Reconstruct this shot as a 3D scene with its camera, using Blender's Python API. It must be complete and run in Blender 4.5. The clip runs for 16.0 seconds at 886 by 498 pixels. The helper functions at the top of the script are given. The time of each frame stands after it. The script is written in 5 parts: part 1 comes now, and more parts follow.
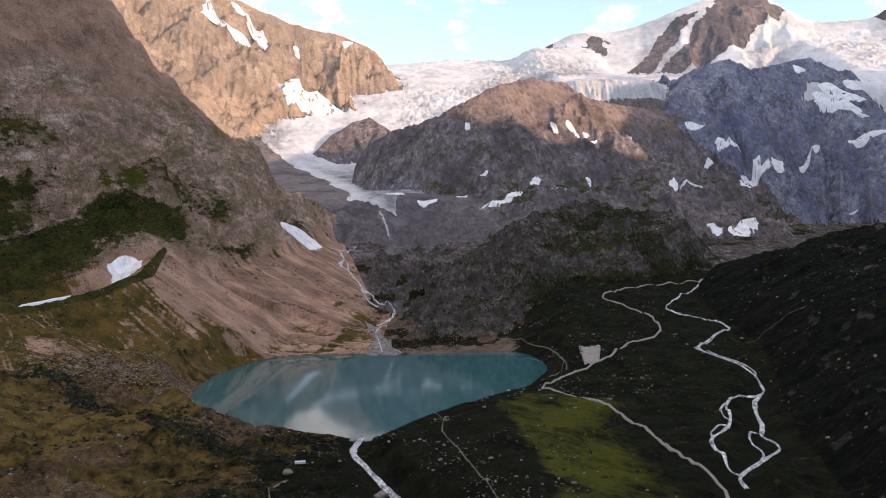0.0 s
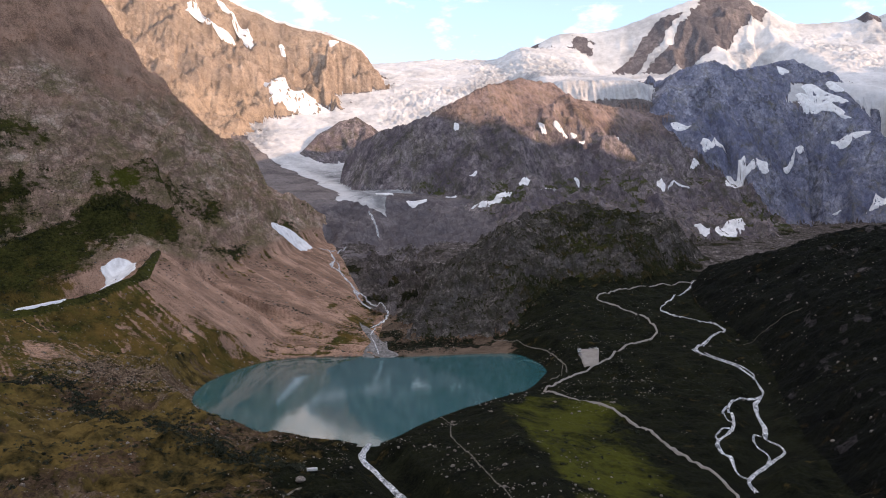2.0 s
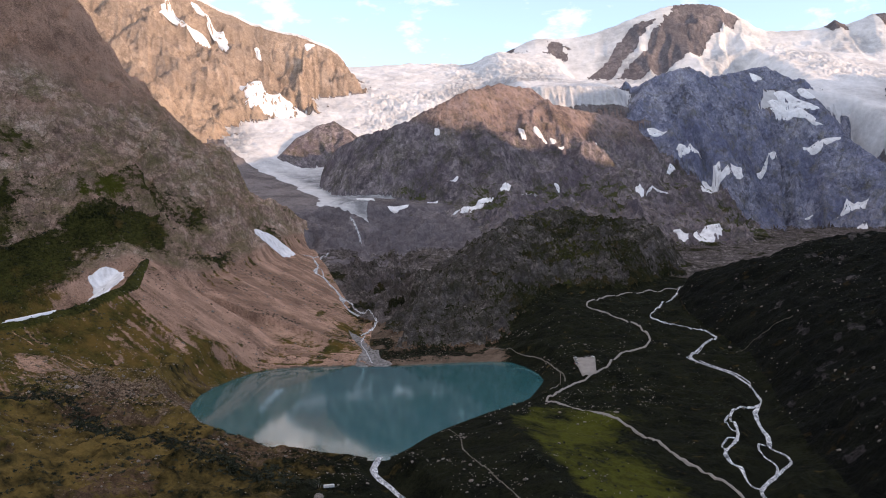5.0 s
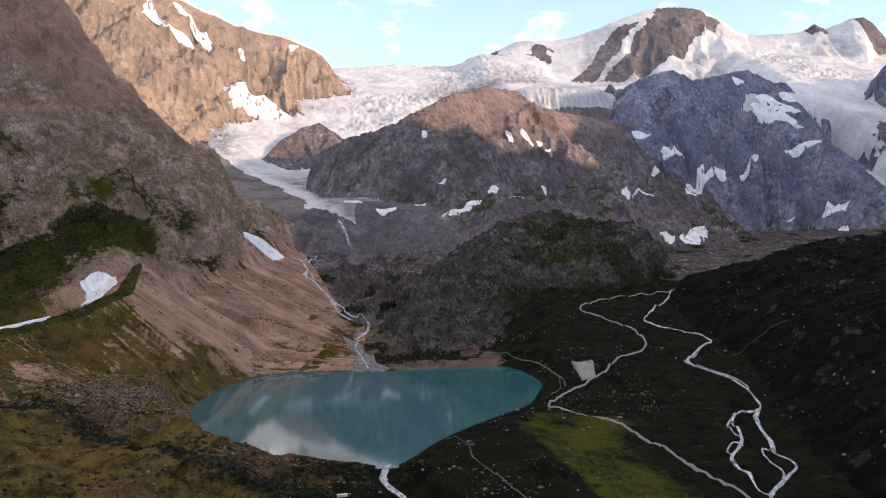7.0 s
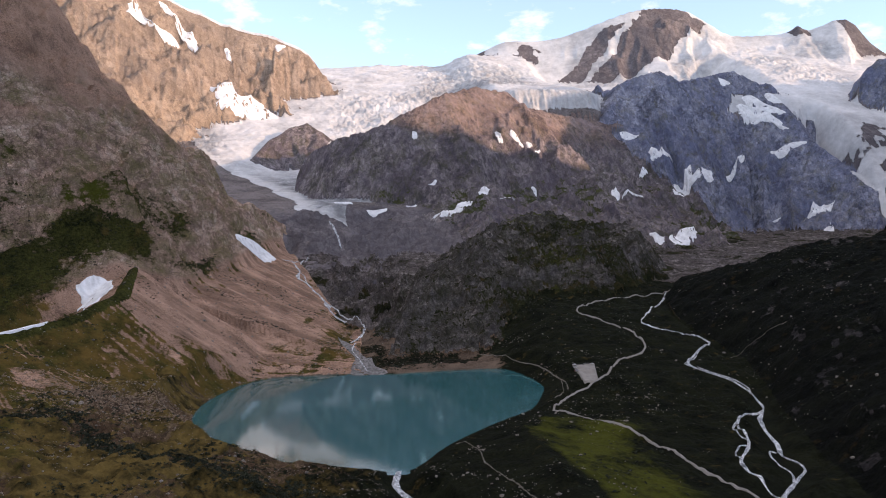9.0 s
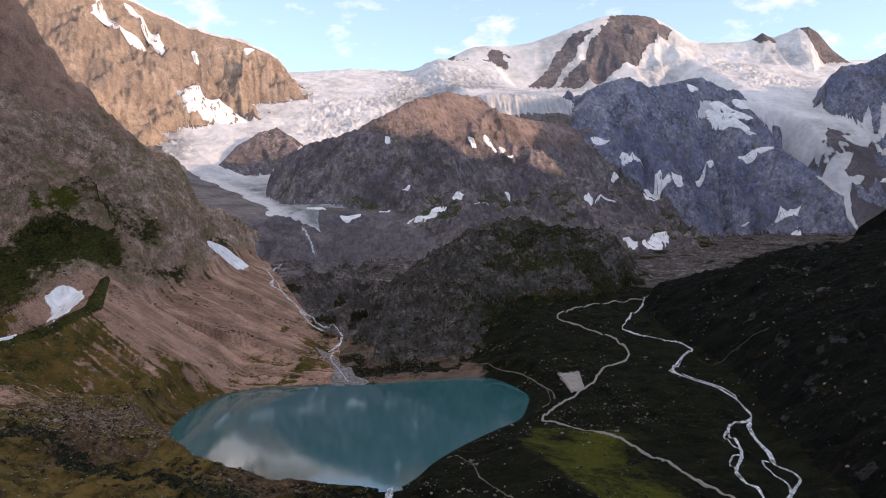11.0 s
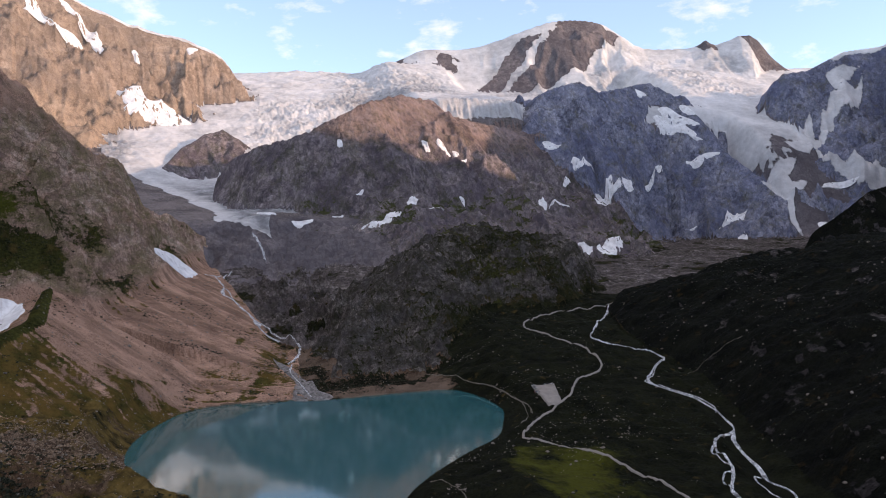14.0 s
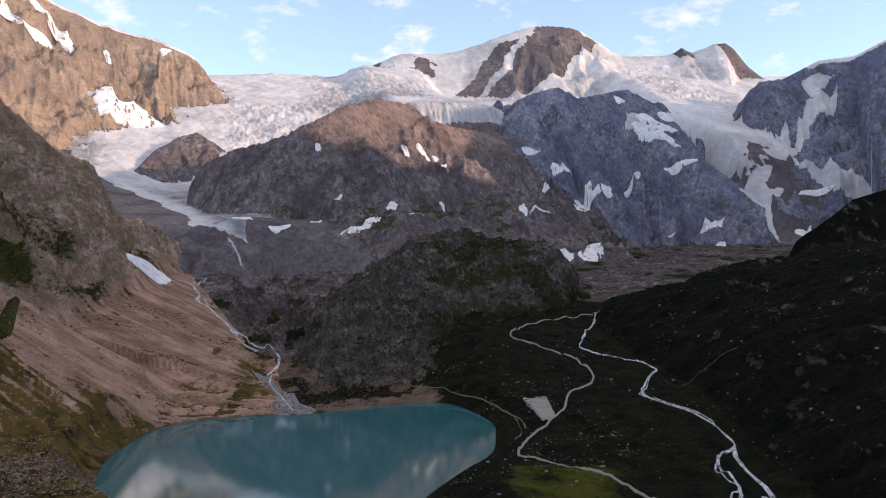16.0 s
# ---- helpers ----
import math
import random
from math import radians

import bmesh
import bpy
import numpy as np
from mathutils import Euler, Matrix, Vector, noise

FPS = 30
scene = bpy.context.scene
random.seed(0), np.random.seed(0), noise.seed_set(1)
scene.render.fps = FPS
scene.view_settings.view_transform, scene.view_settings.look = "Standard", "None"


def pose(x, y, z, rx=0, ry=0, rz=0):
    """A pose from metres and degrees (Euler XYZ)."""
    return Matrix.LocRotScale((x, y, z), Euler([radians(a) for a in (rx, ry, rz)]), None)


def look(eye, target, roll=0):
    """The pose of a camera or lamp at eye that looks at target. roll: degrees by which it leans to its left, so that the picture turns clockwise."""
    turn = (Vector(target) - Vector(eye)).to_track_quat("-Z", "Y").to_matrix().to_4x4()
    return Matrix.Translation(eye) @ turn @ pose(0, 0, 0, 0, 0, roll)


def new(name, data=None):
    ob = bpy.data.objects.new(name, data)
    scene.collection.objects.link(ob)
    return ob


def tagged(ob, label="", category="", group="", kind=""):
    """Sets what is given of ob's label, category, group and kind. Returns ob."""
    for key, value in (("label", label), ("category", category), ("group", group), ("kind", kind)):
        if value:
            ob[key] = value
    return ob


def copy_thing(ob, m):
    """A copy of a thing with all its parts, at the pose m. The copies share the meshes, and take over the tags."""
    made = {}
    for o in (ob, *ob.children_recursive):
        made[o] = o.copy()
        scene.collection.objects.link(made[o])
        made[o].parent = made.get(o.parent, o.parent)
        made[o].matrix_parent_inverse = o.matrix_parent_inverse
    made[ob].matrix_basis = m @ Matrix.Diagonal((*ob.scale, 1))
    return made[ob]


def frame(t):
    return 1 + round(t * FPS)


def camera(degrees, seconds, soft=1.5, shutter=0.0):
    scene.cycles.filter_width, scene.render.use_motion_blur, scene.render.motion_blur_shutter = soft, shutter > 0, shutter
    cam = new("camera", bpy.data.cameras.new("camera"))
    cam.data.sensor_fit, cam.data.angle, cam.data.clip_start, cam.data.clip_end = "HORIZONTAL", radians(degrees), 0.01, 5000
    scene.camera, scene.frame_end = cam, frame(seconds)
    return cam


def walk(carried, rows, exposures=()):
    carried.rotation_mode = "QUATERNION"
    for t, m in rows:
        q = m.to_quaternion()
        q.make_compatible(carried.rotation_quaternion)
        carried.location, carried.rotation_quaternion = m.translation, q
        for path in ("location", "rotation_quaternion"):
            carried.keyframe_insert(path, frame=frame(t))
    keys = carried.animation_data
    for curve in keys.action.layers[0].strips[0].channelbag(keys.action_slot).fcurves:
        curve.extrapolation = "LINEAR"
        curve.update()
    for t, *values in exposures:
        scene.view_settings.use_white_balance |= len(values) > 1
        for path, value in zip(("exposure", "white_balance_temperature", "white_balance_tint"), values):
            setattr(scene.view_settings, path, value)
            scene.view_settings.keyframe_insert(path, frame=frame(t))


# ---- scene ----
U = 170.0      # one plan unit in metres; the lake's surface is z = 0
cam = camera(59.0, 16.0, 1.0)
# seconds, x, y, z in plan units, yaw, pitch, roll in degrees
ROWS = [
    (0.0, -0.0000, -0.0000, 0.8646, 0.188, -0.790, -1.339),
    (0.5, -0.0268, -0.0028, 0.8713, -0.139, -0.846, -1.320),
    (1.0, -0.0556, -0.0012, 0.8790, -0.458, -0.899, -1.289),
    (1.5, -0.0805, -0.0001, 0.8872, -0.761, -0.929, -1.307),
    (2.0, -0.1091, -0.0006, 0.8962, -1.097, -0.934, -1.320),
    (2.5, -0.1370, 0.0028, 0.9039, -1.425, -0.895, -1.304),
    (3.0, -0.1671, 0.0051, 0.9113, -1.783, -0.866, -1.314),
    (3.5, -0.1934, 0.0065, 0.9187, -2.129, -0.848, -1.349),
    (4.0, -0.2206, 0.0077, 0.9282, -2.487, -0.836, -1.366),
    (4.5, -0.2486, 0.0115, 0.9332, -2.849, -0.800, -1.349),
    (5.0, -0.2784, 0.0127, 0.9423, -3.241, -0.779, -1.382),
    (7.5, -0.4252, 0.0298, 0.9784, -4.985, -0.736, -1.428),
    (8.0, -0.4527, 0.0337, 0.9858, -5.281, -0.712, -1.461),
    (8.5, -0.4850, 0.0397, 0.9916, -5.605, -0.726, -1.482),
    (9.0, -0.5141, 0.0458, 0.9987, -5.890, -0.807, -1.517),
    (11.5, -0.6251, 0.1738, 1.0311, -9.045, -0.507, -1.693),
    (12.0, -0.6406, 0.2098, 1.0385, -9.726, -0.486, -1.664),
    (12.5, -0.6581, 0.2480, 1.0441, -10.153, -0.515, -1.790),
    (13.0, -0.6845, 0.2860, 1.0500, -10.837, -0.559, -1.880),
    (13.5, -0.7110, 0.3281, 1.0568, -11.508, -0.554, -1.940),
    (14.0, -0.7386, 0.3730, 1.0604, -12.374, -0.443, -1.904),
    (14.5, -0.7595, 0.4224, 1.0675, -13.049, -0.372, -1.801),
    (15.0, -0.7737, 0.4700, 1.0719, -13.576, -0.288, -1.710),
    (15.5, -0.7824, 0.5225, 1.0780, -14.029, -0.217, -1.699),
    (16.0, -0.7905, 0.5722, 1.0828, -14.299, -0.153, -1.677),
]


def eye_pose(x, y, z, yaw, pitch, roll):
    a, b = radians(yaw), radians(pitch)
    eye = Vector((x, y, z)) * U
    ahead = Vector((-math.sin(a) * math.cos(b), math.cos(a) * math.cos(b), math.sin(b)))
    return look(eye, eye + ahead * 100, roll)


walk(cam, [(r[0], eye_pose(*r[1:])) for r in ROWS], [(0.0, 0.72, 6750, 13), (8.0, 0.62, 6600, 14), (16.0, 0.38, 6450, 15)])

# ---- light ----
SUN_ELEVATION, SUN_AZIMUTH = 11.0, 118.0     # azimuth clockwise from +y
world = bpy.data.worlds.new("world")
scene.world = world
world.use_nodes = True
wt = world.node_tree
wt.nodes.clear()
sky = wt.nodes.new("ShaderNodeTexSky")
sky.sky_type, sky.sun_disc = "NISHITA", False
sky.sun_elevation, sky.sun_rotation = radians(SUN_ELEVATION + 4), radians(SUN_AZIMUTH)
sky.altitude, sky.air_density, sky.dust_density, sky.ozone_density = 2000, 1.0, 0.8, 1.5
coord = wt.nodes.new("ShaderNodeTexCoord")
stretch = wt.nodes.new("ShaderNodeMapping")
stretch.inputs["Scale"].default_value = (1, 1, 2.2)
puffs = wt.nodes.new("ShaderNodeTexNoise")
puffs.inputs["Scale"].default_value, puffs.inputs["Detail"].default_value, puffs.inputs["Roughness"].default_value = 13.0, 7, 0.60
ramp = wt.nodes.new("ShaderNodeValToRGB")
ramp.color_ramp.elements[0].position, ramp.color_ramp.elements[1].position = 0.54, 0.84
ramp.color_ramp.elements[0].color = (0.11, 0.11, 0.11, 1)
mix = wt.nodes.new("ShaderNodeMix")
mix.data_type = "RGBA"
mix.inputs["B"].default_value = (4.6, 4.15, 3.85, 1)
back = wt.nodes.new("ShaderNodeBackground")
back.inputs["Strength"].default_value = 0.255
out = wt.nodes.new("ShaderNodeOutputWorld")
wt.links.new(coord.outputs["Generated"], stretch.inputs["Vector"])
wt.links.new(stretch.outputs["Vector"], puffs.inputs["Vector"])
wt.links.new(puffs.outputs["Fac"], ramp.inputs["Fac"])
# thin high cloud thickens overhead, added out of view to brighten the valley
split = wt.nodes.new("ShaderNodeSeparateXYZ")
lift = wt.nodes.new("ShaderNodeMapRange")
lift.inputs["From Min"].default_value, lift.inputs["From Max"].default_value, lift.inputs["To Max"].default_value = 0.34, 0.75, 1.05
fill_cloud = wt.nodes.new("ShaderNodeMath")
fill_cloud.operation = "MULTIPLY"
cover = wt.nodes.new("ShaderNodeMath")
cover.operation = "MAXIMUM"
wt.links.new(coord.outputs["Generated"], split.inputs["Vector"])
wt.links.new(split.outputs["Z"], lift.inputs["Value"])
wt.links.new(lift.outputs["Result"], fill_cloud.inputs[0])
wt.links.new(puffs.outputs["Fac"], fill_cloud.inputs[1])
wt.links.new(fill_cloud.outputs["Value"], cover.inputs[0])
wt.links.new(ramp.outputs["Color"], cover.inputs[1])
wt.links.new(cover.outputs["Value"], mix.inputs["Factor"])
wt.links.new(sky.outputs["Color"], mix.inputs["A"])
wt.links.new(mix.outputs["Result"], back.inputs["Color"])
wt.links.new(back.outputs["Background"], out.inputs["Surface"])
sun = new("sun", bpy.data.lights.new("sun", "SUN"))
sun.data.energy, sun.data.angle, sun.data.color = 3.4, radians(0.6), (1.0, 0.68, 0.44)
a, e = radians(SUN_AZIMUTH), radians(SUN_ELEVATION)
to_sun = Vector((math.sin(a) * math.cos(e), math.cos(a) * math.cos(e), math.sin(e)))
sun.matrix_world = look(to_sun * 3000, (0, 0, 0))


# ---- materials ----
class Nodes:
    """Short spelling for node trees."""

    def __init__(self, name, grain=(1, 1, 1)):
        self.grain = grain
        self.m = bpy.data.materials.new(name)
        self.m.use_nodes = True
        self.t = self.m.node_tree
        self.t.nodes.clear()
        self.out = self.t.nodes.new("ShaderNodeOutputMaterial")
        self.pos = self.t.nodes.new("ShaderNodeNewGeometry").outputs["Position"]

    def add(self, kind, **values):
        n = self.t.nodes.new(kind)
        for key, v in values.items():
            s = n.inputs[key.replace("_", " ")]
            if isinstance(v, bpy.types.NodeSocket):
                self.t.links.new(v, s)
            else:
                s.default_value = v
        return n

    def scaled(self, s):
        return self.add("ShaderNodeMapping", Vector=self.pos, Scale=tuple(a * b for a, b in zip(s, self.grain))).outputs["Vector"]

    def noise(self, size, detail=6.0, rough=0.6, stretch=(1, 1, 1), distort=0.0):
        v = self.scaled(tuple(k / size for k in stretch))
        return self.add("ShaderNodeTexNoise", Vector=v, Scale=1.0, Detail=detail, Roughness=rough, Distortion=distort).outputs["Fac"]

    def cells(self, size, stretch=(1, 1, 1), warp=0.3):
        """Broken blocks: a tone for each, and the distance to its edge."""
        v = self.scaled(tuple(k / size for k in stretch))
        bend = self.add("ShaderNodeTexNoise", Vector=v, Scale=1.3, Detail=4.0).outputs["Color"]
        m = self.t.nodes.new("ShaderNodeVectorMath")
        m.operation = "MULTIPLY_ADD"
        self.t.links.new(bend, m.inputs[0])
        m.inputs[1].default_value = (warp * 2, warp * 2, warp * 2)
        self.t.links.new(v, m.inputs[2])
        tone = self.add("ShaderNodeTexVoronoi", Vector=m.outputs[0], Scale=1.0)
        rim = self.t.nodes.new("ShaderNodeTexVoronoi")
        rim.feature = "DISTANCE_TO_EDGE"
        rim.inputs["Scale"].default_value = 1.0
        self.t.links.new(m.outputs[0], rim.inputs["Vector"])
        grey = self.add("ShaderNodeRGBToBW", Color=tone.outputs["Color"])
        return grey.outputs[0], rim.outputs["Distance"]

    def math(self, op, a, b=0.0, c=0.0, clamp=False):
        n = self.t.nodes.new("ShaderNodeMath")
        n.operation, n.use_clamp = op, clamp
        for s, v in zip(n.inputs, (a, b, c)):
            if isinstance(v, bpy.types.NodeSocket):
                self.t.links.new(v, s)
            else:
                s.default_value = v
        return n.outputs[0]

    def ramp(self, fac, *stops):
        n = self.add("ShaderNodeValToRGB", Fac=fac)
        r = n.color_ramp
        while len(r.elements) < len(stops):
            r.elements.new(0.5)
        for el, (p, c) in zip(r.elements, stops):
            el.position, el.color = p, (*c, 1)
        return n.outputs["Color"]

    def blend(self, fac, a, b, how="MIX"):
        n = self.t.nodes.new("ShaderNodeMix")
        n.data_type, n.blend_type = "RGBA", how
        for key, v in (("Factor", fac), ("A", a), ("B", b)):
            s = [i for i in n.inputs if i.name == key and (i.type == "VALUE" if key == "Factor" else i.type == "RGBA")][0]
            if isinstance(v, bpy.types.NodeSocket):
                self.t.links.new(v, s)
            elif key == "Factor":
                s.default_value = v
            else:
                s.default_value = (*v, 1)
        return [o for o in n.outputs if o.type == "RGBA"][0]

    def attr(self, name):
        n = self.t.nodes.new("ShaderNodeAttribute")
        n.attribute_name = name
        return n.outputs["Fac"]

    def edge(self, cover, grain, width=0.08, ragged=0.5):
        """1 where cover, roughened by grain, is over a half."""
        v = self.math("ADD", cover, self.math("MULTIPLY", self.math("SUBTRACT", grain, 0.5), ragged * 2))
        return self.math("ADD", self.math("DIVIDE", self.math("SUBTRACT", v, 0.5), width), 0.5, clamp=True)

    def bump(self, height, strength, metres, under=None):
        n = self.add("ShaderNodeBump", Height=height, Strength=strength, Distance=metres)
        if under is not None:
            self.t.links.new(under, n.inputs["Normal"])
        return n.outputs["Normal"]

    def finish(self, colour, rough, normal=None, **more):
        p = self.add("ShaderNodeBsdfPrincipled", Base_Color=colour if isinstance(colour, bpy.types.NodeSocket) else (*colour, 1), Roughness=rough, **more)
        if normal is not None:
            self.t.links.new(normal, p.inputs["Normal"])
        self.t.links.new(p.outputs["BSDF"], self.out.inputs["Surface"])
        return self.m


SNOW = ((0.38, (0.42, 0.415, 0.42)), (0.5, (0.58, 0.575, 0.575)), (0.62, (0.71, 0.70, 0.70)))


def terrain_material(name, dark, mid, light, veg_dark, veg_light, scree, size=1.0, relief=1.0, dry=(0.095, 0.062, 0.024), seam=0.75, cool=(0.62, 0.66, 0.72), moss=(0.05, 0.05, 0.02), mossy=0.0, blotchy=0.35, grain=(1, 1, 1)):
    """Rock with scree, turf and snow; how much of each is in the mesh's attributes veg, scree, snow and ice."""
    n = Nodes(name, grain)
    broad, fine = n.noise(90 * size, 5, 0.6), n.noise(15 * size, 10, 0.70)
    grit = n.noise(3.2 * size, 5, 0.7)
    blocks, seams = n.cells(13 * size, (1, 1, 0.6), 0.45)
    small, joints = n.cells(4.2 * size, (1, 1, 0.7), 0.5)
    vein = n.math("MULTIPLY", seams, 9.0, clamp=True)
    hair = n.math("MULTIPLY", joints, 7.0, clamp=True)
    tone = n.math("ADD", n.math("MULTIPLY", broad, 0.36), n.math("MULTIPLY", fine, 0.42))
    tone = n.math("ADD", tone, n.math("MULTIPLY", n.math("ADD", n.math("MULTIPLY", blocks, 0.6), n.math("MULTIPLY", small, 0.3)), 0.24))
    macro = n.noise(210 * size, 6, 0.62)
    rock = n.ramp(tone, (0.40, dark), (0.5, mid), (0.60, light))
    rock = n.blend(n.math("MULTIPLY", n.edge(macro, fine, 0.22, 0.15), 0.75), rock, tuple(c * k for c, k in zip(mid, cool)))
    stain = n.edge(n.noise(38 * size, 8, 0.62), fine, 0.5, 0.25)
    rock = n.blend(n.math("MULTIPLY", stain, 0.45), rock, tuple(c * 0.42 for c in mid))
    blotch = n.edge(n.noise(26 * size, 7, 0.72, (1, 1, 0.8), 0.8), grit, 0.16, 0.10)
    rock = n.blend(n.math("MULTIPLY", blotch, blotchy), rock, tuple(c * 0.55 for c in dark))
    if mossy:
        grown = n.edge(n.math("ADD", n.noise(46 * size, 8, 0.70, (1, 1, 0.8), 0.5), mossy - 0.5), grit, 0.22, 0.25)
        rock = n.blend(n.math("MULTIPLY", grown, 0.8), rock, n.blend(fine, tuple(c * 0.5 for c in moss), tuple(c * 1.4 for c in moss)))
    shade = n.math("ADD", n.math("MULTIPLY", vein, 0.55), n.math("MULTIPLY", hair, 0.45))
    rock = n.blend(n.math("MULTIPLY", n.math("SUBTRACT", 1.0, shade), seam), rock, tuple(c * 0.4 for c in dark))
    runs = n.noise(16 * size, 7, 0.66, (0.30, 1, 0.30))
    loose = n.ramp(n.math("ADD", n.math("MULTIPLY", grit, 0.42), n.math("ADD", n.math("MULTIPLY", broad, 0.36), n.math("MULTIPLY", runs, 0.22))),
                   (0.43, tuple(c * 0.36 for c in scree)), (0.5, scree), (0.57, tuple(min(1, c * 1.35) for c in scree)))
    worn = n.math("ADD", 0.5, n.math("MULTIPLY", n.attr("runs"), 0.9), clamp=True)
    loose = n.blend(n.math("MULTIPLY", worn, 0.75), loose, tuple(c * 0.45 for c in scree))
    rock = n.blend(n.edge(n.attr("scree"), fine, 0.35, 0.35), rock, loose)
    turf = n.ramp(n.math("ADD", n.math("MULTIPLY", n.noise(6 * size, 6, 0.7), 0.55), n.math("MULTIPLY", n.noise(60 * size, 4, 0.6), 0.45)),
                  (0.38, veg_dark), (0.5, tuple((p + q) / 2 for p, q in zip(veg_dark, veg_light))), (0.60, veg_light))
    turf = n.blend(n.edge(n.math("MULTIPLY", n.attr("dry"), 1.0), n.noise(45 * size, 8, 0.66), 0.5, 0.9), turf, n.blend(n.noise(9 * size, 6, 0.7), tuple(c * 0.45 for c in dry), dry))
    turf = n.blend(n.edge(n.attr("lush_lit"), n.noise(22 * size, 7, 0.65), 0.5, 0.6), turf, n.blend(n.noise(7 * size, 6, 0.7), (0.024, 0.030, 0.006), (0.105, 0.108, 0.018)))
    veg = n.edge(n.attr("veg"), fine, 0.16, 0.62)
    col = n.blend(veg, rock, turf)
    ice_tone = n.ramp(n.math("ADD", n.math("MULTIPLY", n.noise(26 * size, 9, 0.66, (1, 1, 0.5)), 0.6), n.math("MULTIPLY", fine, 0.4)),
                      (0.38, (0.10, 0.103, 0.11)), (0.5, (0.23, 0.235, 0.245)), (0.62, (0.46, 0.465, 0.475)))
    white = n.blend(n.attr("ice"), n.ramp(n.math("ADD", n.math("MULTIPLY", broad, 0.7), n.math("MULTIPLY", fine, 0.3)), *SNOW), ice_tone)
    snow = n.edge(n.attr("snow"), fine, 0.08, 0.30)
    col = n.blend(snow, col, white)
    height = n.math("ADD", n.math("MULTIPLY", fine, 0.8), n.math("ADD", n.math("MULTIPLY", blocks, 0.25), n.math("MULTIPLY", shade, 0.25)))
    soft = n.math("SUBTRACT", 1.0, n.math("MULTIPLY", snow, 0.8))
    nb = n.bump(n.math("MULTIPLY", height, soft), 0.9, 5.0 * size * relief)
    nb = n.bump(n.math("MULTIPLY", grit, soft), 0.8, 1.1 * size * relief, nb)
    return n.finish(col, n.math("SUBTRACT", 0.95, n.math("MULTIPLY", snow, 0.25)), nb, Specular_IOR_Level=n.math("ADD", 0.03, n.math("MULTIPLY", snow, 0.2)))


# turf tones below real foliage: the valley's shade is put into the colour
SHADED_TURF = ((0.0032, 0.0040, 0.0032), (0.0165, 0.0185, 0.0095))
MAT = {
    "ground": terrain_material("shaded_meadow", (0.050, 0.035, 0.025), (0.19, 0.130, 0.085), (0.37, 0.28, 0.205), *SHADED_TURF, (0.18, 0.132, 0.098), 0.35, 1.2, (0.215, 0.150, 0.048), cool=(0.70, 0.60, 0.52)),
    "left": terrain_material("brown_rock", (0.19, 0.132, 0.104), (0.70, 0.49, 0.375), (0.90, 0.73, 0.60), (0.010, 0.012, 0.006), (0.070, 0.070, 0.018), (0.45, 0.285, 0.205), 0.55, 2.2, (0.205, 0.132, 0.038), 0.65, (0.76, 0.70, 0.70), (0.18, 0.16, 0.065), 0.47, 0.60, grain=(1.0, 0.36, 1.1)),
    "slope": terrain_material("brown_scree", (0.145, 0.10, 0.078), (0.64, 0.45, 0.345), (0.88, 0.70, 0.57), (0.010, 0.012, 0.006), (0.070, 0.070, 0.018), (0.45, 0.285, 0.205), 0.55, 1.4, (0.205, 0.132, 0.038), 0.55, (0.70, 0.66, 0.68), (0.18, 0.16, 0.065), 0.47, 0.55),
    "far_left": terrain_material("tan_rock", (0.27, 0.205, 0.16), (0.47, 0.36, 0.28), (0.60, 0.475, 0.38), (0.06, 0.06, 0.03), (0.12, 0.11, 0.05), (0.54, 0.41, 0.30), 1.3, 1.1, seam=0.4, blotchy=0.3),
    "dome": terrain_material("grey_rock", (0.085, 0.075, 0.085), (0.315, 0.27, 0.275), (0.58, 0.51, 0.50), (0.022, 0.028, 0.016), (0.08, 0.085, 0.035), (0.38, 0.275, 0.235), 0.9, 1.1, seam=0.5, cool=(0.47, 0.46, 0.57), moss=(0.085, 0.085, 0.045), mossy=0.42, blotchy=0.4),
    # bluer than bare rock: far haze and blue shade are put into the colour
    "ridge": terrain_material("hazed_rock", (0.095, 0.10, 0.140), (0.33, 0.345, 0.44), (0.57, 0.575, 0.66), (0.022, 0.028, 0.016), (0.08, 0.085, 0.035), (0.32, 0.295, 0.31), 0.9, 1.1, seam=0.5, cool=(0.45, 0.49, 0.66), moss=(0.16, 0.15, 0.095), mossy=0.40),
    # hillside turf and rock coloured near black to hold the hill's shade
    "hillside": terrain_material("shade_dark_rock", (0.016, 0.015, 0.015), (0.070, 0.063, 0.060), (0.22, 0.20, 0.19), (0.003, 0.0036, 0.0036), (0.0105, 0.0118, 0.0082), (0.08, 0.07, 0.065), 0.5, 1.2),
    "slabs": terrain_material("ice_worn_rock", (0.055, 0.048, 0.047), (0.27, 0.235, 0.225), (0.62, 0.56, 0.53), (0.006, 0.007, 0.005), (0.030, 0.032, 0.014), (0.185, 0.158, 0.148), 0.6, 1.6, seam=0.8, cool=(0.55, 0.52, 0.55), moss=(0.06, 0.055, 0.035), mossy=0.44, blotchy=0.6),
    "peak": terrain_material("peak_rock", (0.12, 0.107, 0.115), (0.245, 0.215, 0.22), (0.36, 0.315, 0.315), (0.05, 0.05, 0.03), (0.09, 0.09, 0.04), (0.27, 0.235, 0.225), 1.6, 0.9, seam=0.45),
    "hill": terrain_material("hill_rock", (0.040, 0.034, 0.033), (0.190, 0.168, 0.160), (0.48, 0.43, 0.40), (0.007, 0.008, 0.005), (0.030, 0.033, 0.014), (0.10, 0.09, 0.08), 0.5, 1.2, moss=(0.030, 0.032, 0.015), mossy=0.5),
}


